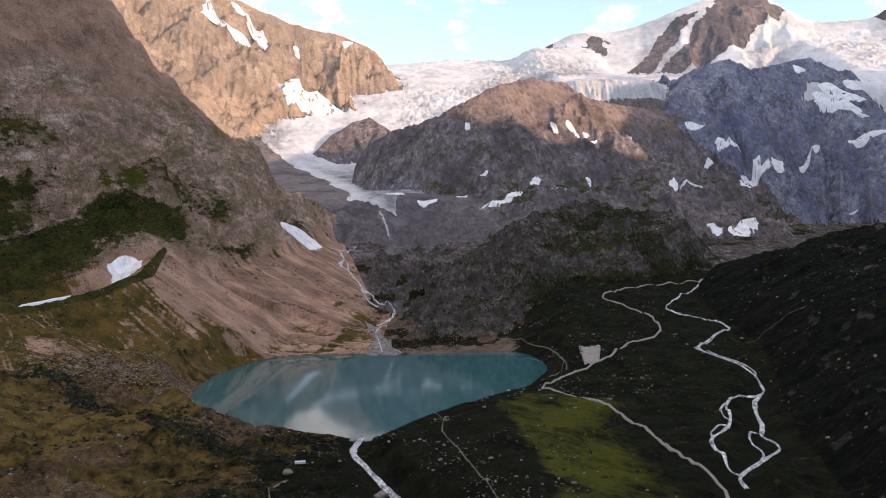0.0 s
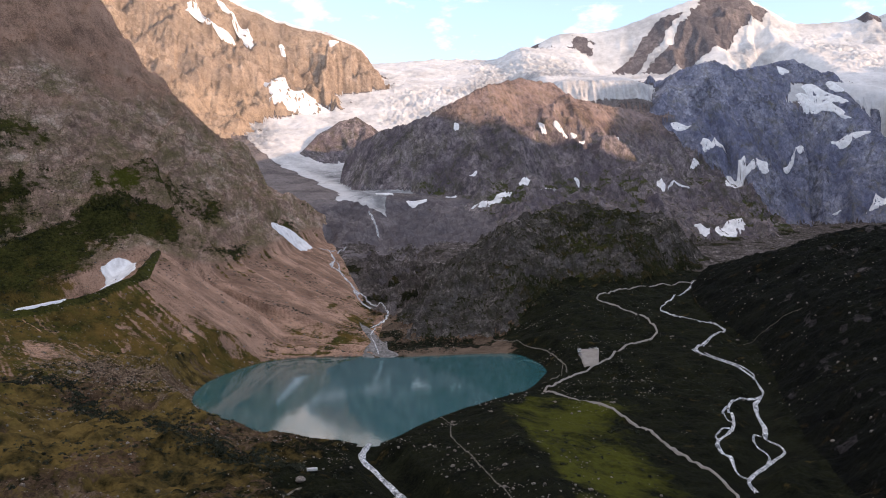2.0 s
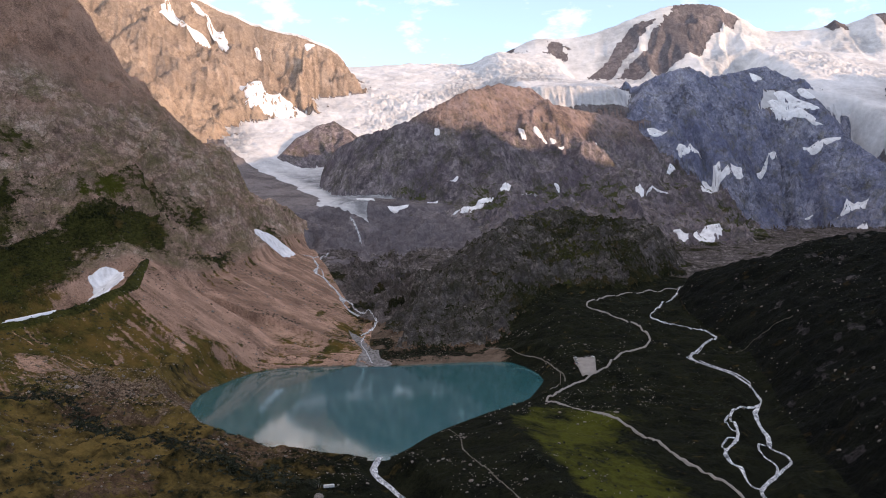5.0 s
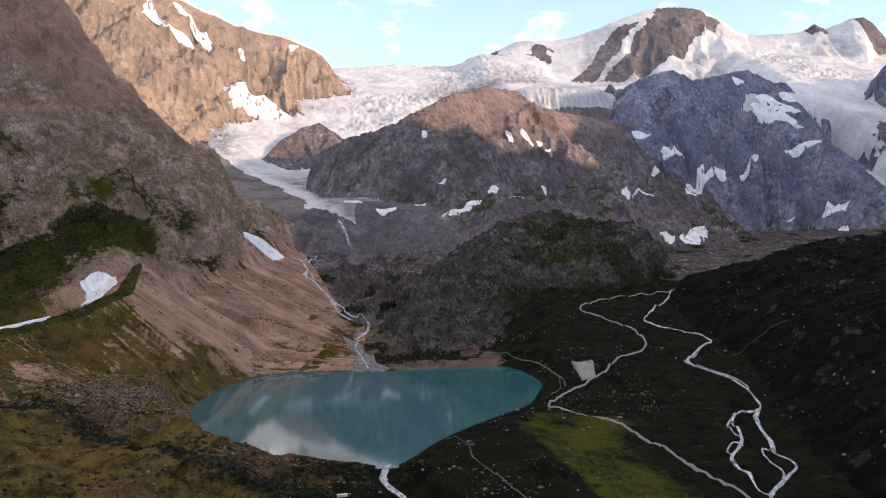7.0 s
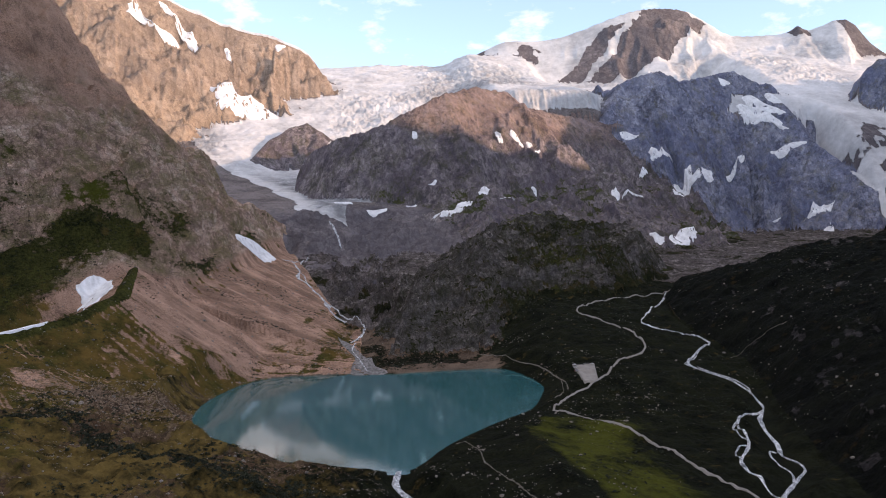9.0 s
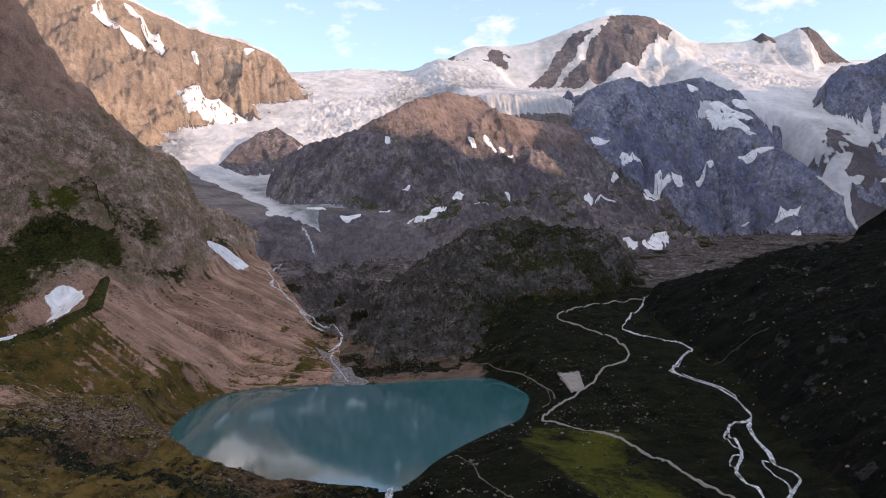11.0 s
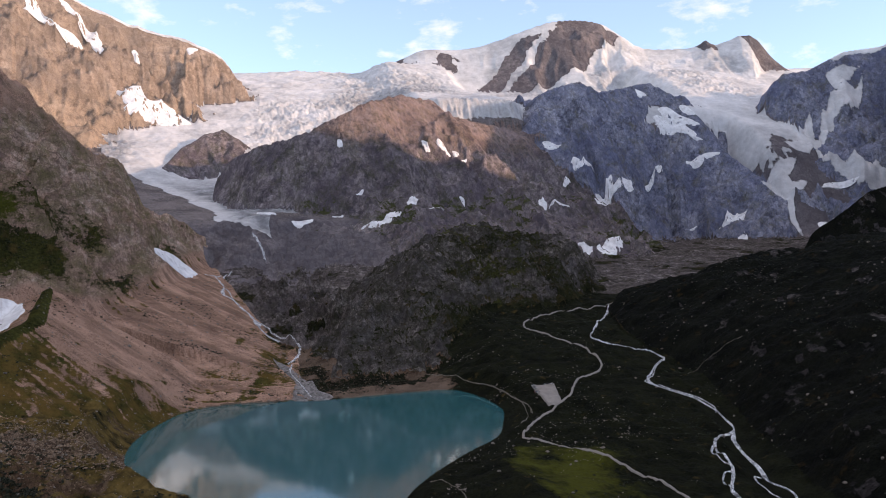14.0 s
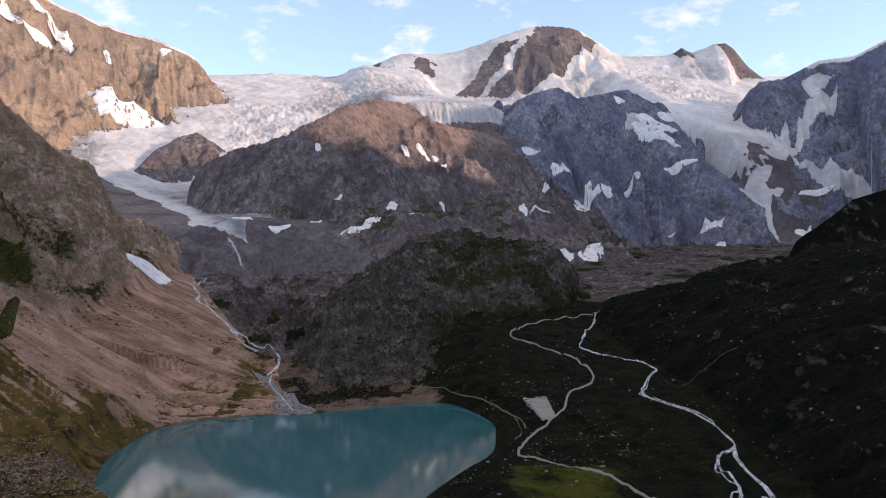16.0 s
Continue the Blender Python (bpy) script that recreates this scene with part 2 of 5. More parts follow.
# ---- relief: noise and plan functions ----
TABLE = np.random.RandomState(7).rand(512, 512).astype(np.float32)


def value_noise(x, y, seed=0):
    x, y = x + seed * 17.31 + 1000.0, y + seed * 9.77 + 1000.0
    i, j = np.floor(x).astype(np.int32), np.floor(y).astype(np.int32)
    u, v = (x - i).astype(np.float32), (y - j).astype(np.float32)
    u, v = u * u * u * (u * (u * 6 - 15) + 10), v * v * v * (v * (v * 6 - 15) + 10)
    i0, j0, i1, j1 = i & 511, j & 511, (i + 1) & 511, (j + 1) & 511
    p, q = TABLE[i0, j0] * (1 - u) + TABLE[i1, j0] * u, TABLE[i0, j1] * (1 - u) + TABLE[i1, j1] * u
    return (p * (1 - v) + q * v) * 2 - 1


def fbm(x, y, size, octaves=5, seed=0, gain=0.5, ridged=False):
    total, amp, f = 0.0, 1.0, 1.0 / size
    c, s = math.cos(0.6), math.sin(0.6)
    for k in range(octaves):
        n = value_noise(x * f, y * f, seed + k)
        total = total + amp * ((0.72 - 2 * np.abs(n)) if ridged else n)
        amp, f = amp * gain, f * 2.03
        x, y = c * x - s * y, s * x + c * y
    return total


def step(x, a, b):
    t = np.clip((x - a) / (b - a), 0, 1)
    return t * t * (3 - 2 * t)


def smax(a, b, k):
    h = np.clip(0.5 + 0.5 * (a - b) / k, 0, 1)
    return b * (1 - h) + a * h + k * h * (1 - h)


def ledges(h, tread, soften):
    """Breaks a slope into treads and risers."""
    k = h / tread
    f = k - np.floor(k)
    return (np.floor(k) + step(f, soften, 1.0)) * tread


def along(x, y, line):
    """Signed distance to a polyline (left of its way is plus), the other columns at the nearest place, and the length along it."""
    pts = np.asarray(line, float).tolist()
    x, y = np.asarray(x, np.float32), np.asarray(y, np.float32)
    best = np.full(x.shape, 1e9, np.float32)
    sign, vals, way = np.zeros_like(best), [np.zeros_like(best) for _ in range(len(pts[0]) - 2)], np.zeros_like(best)
    run = 0.0
    for a, b in zip(pts[:-1], pts[1:]):
        dx, dy = b[0] - a[0], b[1] - a[1]
        ll = dx * dx + dy * dy
        t = np.clip(((x - a[0]) * dx + (y - a[1]) * dy) / ll, 0, 1)
        ex, ey = x - a[0] - t * dx, y - a[1] - t * dy
        d2 = ex * ex + ey * ey
        near = d2 < best
        best = np.where(near, d2, best)
        sign = np.where(near, np.sign(dx * ey - dy * ex), sign)
        way = np.where(near, run + t * math.sqrt(ll), way)
        for k in range(len(vals)):
            vals[k] = np.where(near, a[k + 2] + t * (b[k + 2] - a[k + 2]), vals[k])
        run += math.sqrt(ll)
    return np.sqrt(best) * sign, vals, way


def crest(x, y, line, slope, brow, steeper):
    """Height of a ridge that falls off from a line with heights, more steeply past its brow."""
    best = np.full(x.shape, -9, np.float32)
    for a, b in zip(line[:-1], line[1:]):
        dx, dy = b[0] - a[0], b[1] - a[1]
        t = np.clip(((x - a[0]) * dx + (y - a[1]) * dy) / (dx * dx + dy * dy), 0, 1)
        d = np.hypot(x - a[0] - t * dx, y - a[1] - t * dy)
        best = np.maximum(best, a[2] + t * (b[2] - a[2]) - slope * d - steeper * np.maximum(d - brow, 0))
    return best


def rounded(line, cuts=6, closed=False):
    """A Catmull-Rom curve through a line's points."""
    p = [np.array(q, float) for q in line]
    p = [p[-1]] + p + p[:2] if closed else [2 * p[0] - p[1]] + p + [2 * p[-1] - p[-2]]
    res = []
    for a, b, c, d in zip(p, p[1:], p[2:], p[3:]):
        for k in range(cuts):
            t = k / cuts
            res.append(0.5 * (2 * b + (c - a) * t + (2 * a - 5 * b + 4 * c - d) * t * t + (3 * b - a - 3 * c + d) * t ** 3))
    return np.array(res if closed else res + [p[-2]])


# the plan, in plan units
LAKE = [(-0.39, 3.40), (-0.62, 3.50), (-0.85, 3.60), (-1.12, 3.87), (-1.38, 4.24), (-1.51, 4.63), (-1.52, 5.14), (-1.36, 5.72), (-1.10, 5.92), (-0.67, 5.90), (-0.45, 5.84),
        (-0.14, 5.87), (0.25, 5.90), (0.52, 5.85), (0.63, 5.5), (0.65, 5.12), (0.57, 4.82), (0.43, 4.46), (0.20, 4.20), (-0.04, 3.90), (-0.18, 3.68), (-0.28, 3.48)]
TOE = [(-5.5, 3.6, .25), (-4.2, 4.4, .35), (-2.85, 5.05, .45), (-2.62, 5.9, .66), (-2.4, 6.4, .80), (-2.12, 7.2, .62), (-2.0, 8.0, .64), (-1.85, 9.5, .82), (-1.7, 11, .98), (-1.3, 12.2, .95)]
SPUR = [(-1.3, 12.3), (-2.2, 10.8), (-2.65, 10.0), (-3.1, 9.4), (-3.6, 9.0), (-7, 7.4)]
MORAINE = [(-5.5, 3.0, .34), (-4.0, 3.9, .42), (-2.65, 4.82, .50), (-2.36, 5.25, .57), (-2.2, 5.7, .68), (-2.24, 6.25, .84), (-2.3, 6.5, .80)]
RIVER = [(-.42, 5.88, 0), (-.52, 6.3, .03), (-.64, 6.95, .07), (-.67, 7.5, .13), (-.77, 8.1, .22), (-.93, 8.8, .35), (-1.10, 9.5, .5), (-1.27, 10.3, .66), (-1.45, 11.0, .8), (-1.52, 11.3, .86)]
SCREE = [(-2.4, 2.6, .30), (-2.0, 3.9, .20)] + [(-1.5, 4.6, 0), (-1.48, 5.2, 0), (-1.1, 5.95, 0)] + RIVER[1:]
STREAM = [(1.02, 2.2, -.06), (1.05, 2.88, -.055), (1.17, 3.03, -.053), (1.345, 3.22, -.05), (1.37, 3.42, -.048), (1.44, 3.64, -.04), (1.55, 3.88, -.025), (1.66, 4.14, -.008), (1.74, 4.38, .012), (1.77, 4.6, .045), (1.70, 4.80, .09), (1.63, 5.0, .125),
          (1.68, 5.2, .145), (1.80, 5.36, .165), (1.96, 5.48, .185), (1.94, 5.67, .21), (1.83, 5.93, .24), (1.72, 6.2, .262), (1.72, 6.4, .28), (1.9, 6.65, .32), (2.18, 7.05, .38), (2.40, 7.40, .42), (2.75, 8.3, .5), (3.6, 10, .62)]
HILLFOOT = [(1.15, 2.2, -.06), (1.45, 3.4, -.05), (1.75, 4.3, .0), (1.95, 5.0, .10), (2.05, 5.7, .22), (2.10, 6.5, .31), (2.35, 7.3, .42), (2.75, 8.3, .5), (3.6, 10, .62)]
DOME = [(-1.68, 14.80, 2.05, 2.4), (-1.61, 14.6, 2.33, 2.4), (-1.33, 14.2, 2.63, 2.3), (-.93, 13.8, 2.76, 2.1), (-.40, 13.5, 2.86, 1.8), (-.09, 13.4, 2.95, 1.4), (.42, 13.55, 3.24, 1.2), (.98, 13.8, 3.54, 1.15), (1.66, 14.6, 3.81, 1.15), (2.36, 15, 3.78, 1.15), (2.76, 15.5, 3.6, 1.15), (3.7, 16, 3.48, 1.15), (4.6, 16.35, 3.4, 1.2)]
DOME2 = [(4.6, 16.6, 3.3, 1.4), (5.0, 16.9, 3.8, 1.6), (5.65, 17.5, 4.53, 1.7), (6.44, 17.6, 4.74, 1.65), (6.9, 17.5, 4.47, 1.6), (7.6, 17.8, 4.62, 1.5), (8.4, 18, 4.82, 1.5), (8.9, 17.6, 4.4, 1.4), (9.2, 17.2, 3.9, 1.3), (9.45, 16.5, 2.95, 1.1), (9.9, 15.5, 2.1, 1.0)]
PEAK = [(1.2, 25.4, 6.5, 1.0), (2.4, 25, 6.5, .8), (3.4, 24.8, 6.88, .8), (4.2, 24.7, 7.18, .9), (5.2, 24.5, 7.15, .9), (6.2, 24.3, 7.32, 1.0), (7.4, 24.1, 7.74, 1.1), (8.4, 24, 8.02, 1.1), (9.7, 24, 8.02, 1.1), (10.4, 23.7, 7.55, 1.0), (11.1, 23.5, 7.08, .8),
        (12.3, 23.2, 7.02, .7), (12.9, 22.9, 7.02, .7), (13.3, 22.8, 7.05, .8), (14.2, 22.4, 7.3, .9), (14.75, 22, 6.45, 1.0), (15.2, 21.6, 5.9, 1.0), (15.8, 21, 5.4, 1.0)]
# points from the sixth on are added out of view to shade the valley
CLOSE = [(11.40, 17.25, 4.75, 1.8), (11.55, 17.2, 4.9, 1.6), (12.1, 17, 4.95, 1.4), (13.1, 17, 5.42, 1.4), (14, 16.8, 5.52, 1.3), (15, 14.6, 6.3, 1.2), (15.3, 11.6, 7.4, 1.2), (15.2, 8.0, 4.7, 1.1), (14.2, 4, 7.3, 1.1), (13, 0, 8.0, 1.0), (10, -6, 7.6, 1.0), (6, -11, 6.5, 1.0)]
FARLEFT = [(-11, 20, 8.6), (-7.2, 21, 8.33), (-5.4, 21.3, 7.48), (-4, 21.5, 6.86), (-2.7, 21.6, 6.52), (-1.85, 21.6, 6.12), (-1.5, 21.8, 5.6)]
MIDHILL = [(-.1, 7.1, .20), (.36, 8.3, .53), (.68, 9, .76), (1.2, 9.7, 1.06), (1.58, 10, 1.28), (2.0, 9.8, 1.08), (2.75, 9.6, 1.02)]
BACKHILL = [(5.15, 8.3, .85), (5.33, 8.2, 1.06), (5.56, 8.0, 1.27), (5.80, 7.9, 1.48), (6.35, 7.8, 1.63), (7.2, 7.6, 1.75), (9.5, 7.4, 1.9)]
BACKLINE = [(2.3, 7.5), (2.75, 7.0), (3.2, 6.75), (3.9, 6.5), (4.5, 6.9), (5.2, 7.5), (8, 8)]
KNOLL = [(.42, 4.1, .05), (.24, 3.75, .09), (.20, 3.3, .125), (.22, 2.8, .14), (.25, 2.0, .14)]
OUTLET = [(-.38, 3.42, .0), (-.40, 3.22, -.012), (-.32, 3.02, -.025), (-.23, 2.80, -.035), (-.13, 2.55, -.045), (.0, 2.2, -.06)]
ROAD = [(0.80, 2.2), (0.89, 2.50), (0.935, 2.68), (0.93, 2.88), (0.89, 3.21), (0.84, 3.60), (0.75, 3.85), (0.62, 4.0), (0.52, 4.13), (0.51, 4.26), (0.58, 4.42), (0.72, 4.6), (0.89, 4.76), (1.03, 4.90), (1.11, 5.06), (1.19, 5.20),
        (1.37, 5.31), (1.49, 5.48), (1.53, 5.75), (1.53, 6.1), (1.47, 6.42), (1.36, 6.65), (1.36, 6.80), (1.52, 7.03), (1.85, 7.32), (2.2, 7.40), (2.45, 7.35)]
SNOWFIELDS = [np.array(f) for f in (
    [(12.24, 16.50), (13.00, 16.53), (13.35, 16.61), (13.13, 16.43), (12.66, 16.18), (12.14, 16.23), (11.90, 16.30)],
    [(11.30, 15.80), (11.87, 16.26), (12.24, 16.46), (12.10, 16.15), (11.60, 15.90)],
    [(10.67, 16.13), (11.03, 16.05), (11.35, 16.33), (11.70, 16.47), (11.62, 16.22), (11.29, 15.86), (11.10, 15.72), (10.80, 15.78)],
    [(11.29, 15.78), (11.54, 15.26), (11.83, 15.03), (12.17, 15.01), (12.40, 14.66), (12.23, 14.60), (11.71, 14.82), (11.50, 15.10), (11.20, 15.45)],
    [(9.79, 15.64), (10.06, 15.54), (10.76, 15.67), (10.45, 15.45), (10.24, 15.34), (10.24, 15.20), (10.62, 15.23), (10.25, 15.02), (10.11, 14.98), (9.97, 14.71), (9.86, 14.40), (9.83, 14.72), (9.98, 15.03), (9.85, 15.38)],
    [(12.39, 16.83), (12.92, 16.80), (13.29, 16.68), (12.82, 16.62), (12.47, 16.56)])]
ROAD_LINE, LAKE_RING = rounded(ROAD, 3), rounded(LAKE, 4, True)


def inside(x, y, ring):
    res = np.zeros(x.shape, bool)
    for a, b in zip(ring, np.roll(ring, -1, 0)):
        if a[1] != b[1]:
            res ^= ((a[1] > y) != (b[1] > y)) & (x < (b[0] - a[0]) * (y - a[1]) / (b[1] - a[1]) + a[0])
    return res


NAMES = ["ground", "left", "far_left", "dome", "dome2", "peak", "close", "midhill", "hillside", "glacier"]


def relief(x, y):
    """Height, kind of land and covers at plan places. All in plan units."""
    x, y = np.asarray(x, np.float32), np.asarray(y, np.float32)
    wx, wy = x + 0.10 * fbm(x, y, 0.9, 3, 3), y + 0.10 * fbm(x, y, 0.9, 3, 11)   # warped plan for rock
    rough = fbm(x, y, 0.45, 6, 21, 0.52)
    big = fbm(wx, wy, 1.9, 4, 51, 0.5, True)
    crag = fbm(wx, wy, 0.9, 7, 5, 0.52, True)
    fine = fbm(x, y, 0.09, 4, 31, 0.55)
    # floor of the valley
    right = np.interp(y, [2, 3.3, 4.2, 5.4, 6.6, 8, 13, 14.4, 18], [-.03, -.02, .02, .17, .30, .45, .8, .92, 1.0])
    left = np.interp(y, [2, 5.8, 6.5, 7.2, 9.6, 11.3, 13, 18], [.03, .03, .05, .10, .45, .8, .9, 1.0]) + np.where(y < 5.2, 0.13 * np.maximum(0, -x - .5), 0)
    h = left + (right - left) * step(x, 0.35, 1.1)
    h = h + (0.02 + .022 * step(-x, .3, 1.0)) * rough + (0.011 + .008 * step(-x, .3, .8)) * fine
    # the hill beyond the stream
    ds, _, _ = along(x, y, STREAM)
    dh, (zs,), _ = along(x, y, HILLFOOT)
    d = np.maximum(-dh, 0)
    cap = np.interp(x, [1.5, 2.2, 2.65, 2.95, 3.3, 3.6, 4.0, 4.5, 6, 9], [.42, .52, .64, .76, .85, .91, .95, .97, .98, 1.0])
    rise = 1.12 * d
    lim = np.maximum(cap - zs, .05)
    hill = zs + lim * (1 - np.exp(-(rise / lim) ** 1.25)) + 0.03 * rough + .012 * fine + .03 * crag * step(d, 0.1, .6) - .01
    db, _, _ = along(x, y, BACKLINE)
    hill = hill - .75 * np.maximum(db, 0) - .25 * np.maximum(db - .5, 0)
    hill = np.where(dh < 0, hill, -9)
    dbh, (zbh,), _ = along(x, y, BACKHILL)
    hill = np.maximum(hill, zbh - .95 * np.abs(dbh) - 2.2 * np.maximum(5.3 - x, 0) + (.06 * crag + .04 * rough + .012 * fine) * step(np.abs(dbh), .0, .3))
    kind = np.zeros(x.shape, np.int8)

    def raise_to(z, k, number):
        nonlocal h, kind
        kind = np.where(z > h, number, kind)
        h = smax(h, z, k)

    raise_to(hill, .04, 8)
    # knoll
    dk, (zk,), _ = along(x, y, KNOLL)
    raise_to(zk - np.where(dk < 0, .30, .26) * np.abs(dk) + .012 * rough + .005 * fine, .06, 0)
    # middle hill
    dm, _, _ = along(x, y, MIDHILL)
    mh = crest(x, y, MIDHILL, .22, 1.8, .40) - .95 * np.maximum(x - 2.2 - .5 * (y - 8) + .1 * rough, 0) - .50 * np.maximum(dm, 0) + .085 * crag * step(y, 6.3, 7.3) + .035 * rough + .02 * fine
    mh = mh + .04 * fbm(x, y, .16, 4, 37, .55, True) + .35 * step(y, 6.4, 7.2) * (ledges(mh + .05 * rough, .07, .3) - .05 * rough - mh)
    raise_to(mh, .08, 7)
    slab = step(y, 7.2, 8.2) * step(-y, -11.4, -10.6) * step(x + .14 * (y - 7), -.75, -.35) * step(-x, -.15, .15)
    knob = h + slab * (.05 * crag + .085 * fbm(x, y, .24, 5, 71, .55, True))
    knob = knob + .6 * slab * (ledges(knob + .04 * rough, .055, .3) - .04 * rough - knob)
    kind = np.where((slab > .3) & (kind == 0), 13, kind)
    h = knob
    # left side: scree, moraine and rock face
    dv, (zv,), sv = along(x, y, SCREE)
    g = zv + .33 * np.maximum(dv, 0) - 1.5 * np.maximum(-dv, 0) + .022 * (value_noise((.67 * x + .74 * y) * 6, (.74 * x - .67 * y) * .7, 13) * .6 + value_noise((.67 * x + .74 * y) * 17, (.74 * x - .67 * y) * 1.2, 14) * .4) * step(dv, .05, .5)
    beyond = 1.9 * np.maximum(-along(x, y, SPUR)[0], 0)
    raise_to(np.where(dv > -.2, g + .010 * rough + .004 * fine - beyond, -9), .05, 1)
    dmo, (zmo,), smo = along(x, y, MORAINE)
    gully = value_noise(smo * 9, dmo * 1.0, 3) * .6 + value_noise(smo * 21, dmo * 1.5, 4) * .4
    mo = zmo - np.where(dmo < 0, .80 * -dmo - .10 * np.minimum(dmo * dmo, .6), .55 * dmo) + .030 * gully * step(np.abs(dmo), .02, .3) + .006 * fine
    raise_to(mo, .02, 1)
    dt, (zt,), stt = along(x, y, TOE)
    dp, _, _ = along(x, y, SPUR)
    ribs = value_noise(stt * 2.0, dt * .8, 8) * .6 + value_noise(stt * 4, dt * 1.6, 9) * .4
    over = np.maximum(dt, 0)
    face = zt + np.where(dt > 0, 1.62 * np.minimum(dt, 3.2) + .3 * np.maximum(dt - 3.2, 0), 1.3 * dt)
    face = face + step(over, .0, .5) * (.10 * ribs + .13 * fbm(stt * .6, dt * 1.9, .8, 4, 18, .52, True) + .05 * fbm(stt * .3, dt * 1.9, .4, 3, 19)) - 1.9 * np.maximum(-dp, 0)
    lump = fbm(stt * .22, dt * 2.2, .20, 3, 17, .55, True)
    inner = .2 + .8 * step(dp, .1, .7)
    face = face + step(over, .02, .3) * inner * .075 * lump
    wave = .5 * fbm(stt * .3, dt * 2.6, .5, 3, 27, .5)
    cut = ledges(face + .10 * wave, .115, .30) - .10 * wave
    cut2 = ledges(face + .06 * wave, .040, .30) - .06 * wave
    strong = inner * step(over, .05, .4) * step(fbm(stt, dt * 1.9, .8, 3, 15), -.6, .3)
    face = face + strong * (.42 * (cut - face) + .25 * (cut2 - face))
    raise_to(face, .03, 1)
    # high basin with its ice
    lz = np.interp(y, [9, 11.0, 11.6, 12.2, 13, 14.5, 16, 17.3, 19, 21, 23, 25.3, 30], [.2, .75, 1.15, 1.45, 1.66, 1.95, 2.35, 3.0, 3.9, 4.9, 5.75, 6.55, 6.4])
    rz = np.interp(y, [11, 13.6, 14.4, 15, 15.8, 16.5, 18, 19.5, 21, 22.5, 24, 26, 30], [.3, .8, 1.1, 1.8, 2.9, 3.5, 4.25, 5.0, 5.7, 6.3, 6.6, 6.9, 6.6])
    ys = y - .80 * step(x, 4.5, 5.1)
    mz = np.interp(ys, [11, 15.6, 16.38, 16.52, 16.8, 18, 20, 22, 24, 26, 30], [.2, .7, 1.0, 3.62, 4.12, 4.40, 4.95, 5.5, 6.6, 6.9, 6.6])
    basin = lz + (mz - lz) * step(x, 2.0, 2.9) + (rz - mz) * step(x, 9.3, 10.2)
    basin = basin + .05 * fbm(x, y, 2.2, 3, 41) + .02 * rough
    front = np.exp(-((ys - 16.6) / .22) ** 2) * step(x, 2.5, 2.9) * step(-x, -5.3, -4.9)
    basin = basin + front * (.06 * fbm(x, y * .15, .13, 3, 47, .6, True) + .05 * fine)
    basin = basin + .07 * crag * step(-y, -12.8, -12.2) * step(y, 10.5, 11.3)
    low = step(-y, -12.4, -11.9)
    basin = basin + low * (.75 * (ledges(basin + .10 * rough, .10, .35) - .10 * rough - basin) + .02 * fine)
    falls = step(fbm(x, y, 2.6, 2, 45), -.1, .5)
    ice_fall = step(y, 17.2, 18.0) * step(-y, -21.5, -20) * step(x, -1.6, -.6) * step(-x, -2.6, -1.8)
    basin = basin + (.050 * (.25 + .75 * falls) + .045 * ice_fall) * fbm(x * .38 + .2 * y, y - .2 * x, .13, 5, 43, .62, True) * step(y, 15.5, 17)
    basin = basin - .40 * np.exp(-((x + 2.05) / .55) ** 2 - ((y - 17.05) / .50) ** 2)
    raise_to(np.where(y > 9, basin, -9), .05, 9)
    di, (zi,), _ = along(x, y, [(-2.75, 16.95, 2.78), (-2.5, 17.5, 3.18), (-2.1, 17.8, 3.48), (-1.68, 17.95, 3.64), (-1.52, 17.9, 3.52)])
    raise_to(zi + .02 - np.where(di < 0, .98 * -di, .8 * di) + .07 * crag * step(np.abs(di), .02, .3) + .03 * rough, .03, 12)
    # mountains, far to near
    df, (zf,), sf = along(x, y, rounded(FARLEFT, 3))
    fl = zf - np.where(df < 0, 1.12 * -df, .45 * df) + (.16 * big + .20 * fbm(sf - .7 * df, df * 1.5, .8, 6, 6, .55, True) + .05 * rough) * step(np.abs(df), 0.05, .8) + .04 * crag
    dip = fl + .45 * sf
    fl = fl + .40 * step(np.abs(df), .1, .5) * (ledges(dip + .25 * rough, .20, .3) - .25 * rough - dip)
    fl = fl + .22 * step(sf, 7.2, 8.6) * step(np.abs(df), .1, .7) * fbm(sf, df * .5, .55, 4, 16, .5, True)
    raise_to(fl, .08, 2)
    dq, (zq, kq), sq = along(x, y, rounded(PEAK, 3))
    craggy = .22 + .78 * np.maximum(step(x, 8.2, 8.6) * step(-x, -10.7, -10.2), np.maximum(step(x, 6.8, 7.2) * step(-x, -8.1, -7.8), step(x, 13.8, 14.2)))
    pk = zq - np.where(dq < 0, kq * -dq, .5 * dq) + (.13 * crag + .05 * rough) * craggy * step(np.abs(dq), .03, .8)
    pk = pk + (.025 * rough + .02 * fbm(x, y, .30, 3, 77, .5, True)) * step(-dq, .25, .8) * step(x, 10.6, 11.2)
    pk = pk + .20 * np.exp(-np.abs((x - 12.95) / .2) ** 1.3 - ((y - 22.85) / .4) ** 2)
    raise_to(pk, .15, 5)
    dc, (zc, kc), _ = along(x, y, CLOSE)
    raise_to(zc - 1.5 * np.maximum(11.35 - x, 0) * step(y, 15.9, 16.6) - np.where(dc < 0, kc * -dc, .6 * dc) + (.30 * big + .24 * crag + .09 * rough) * step(np.abs(dc), .03, .8), .08, 6)
    dd, (zd, kd), sd = along(x, y, DOME)
    ad = np.abs(dd)
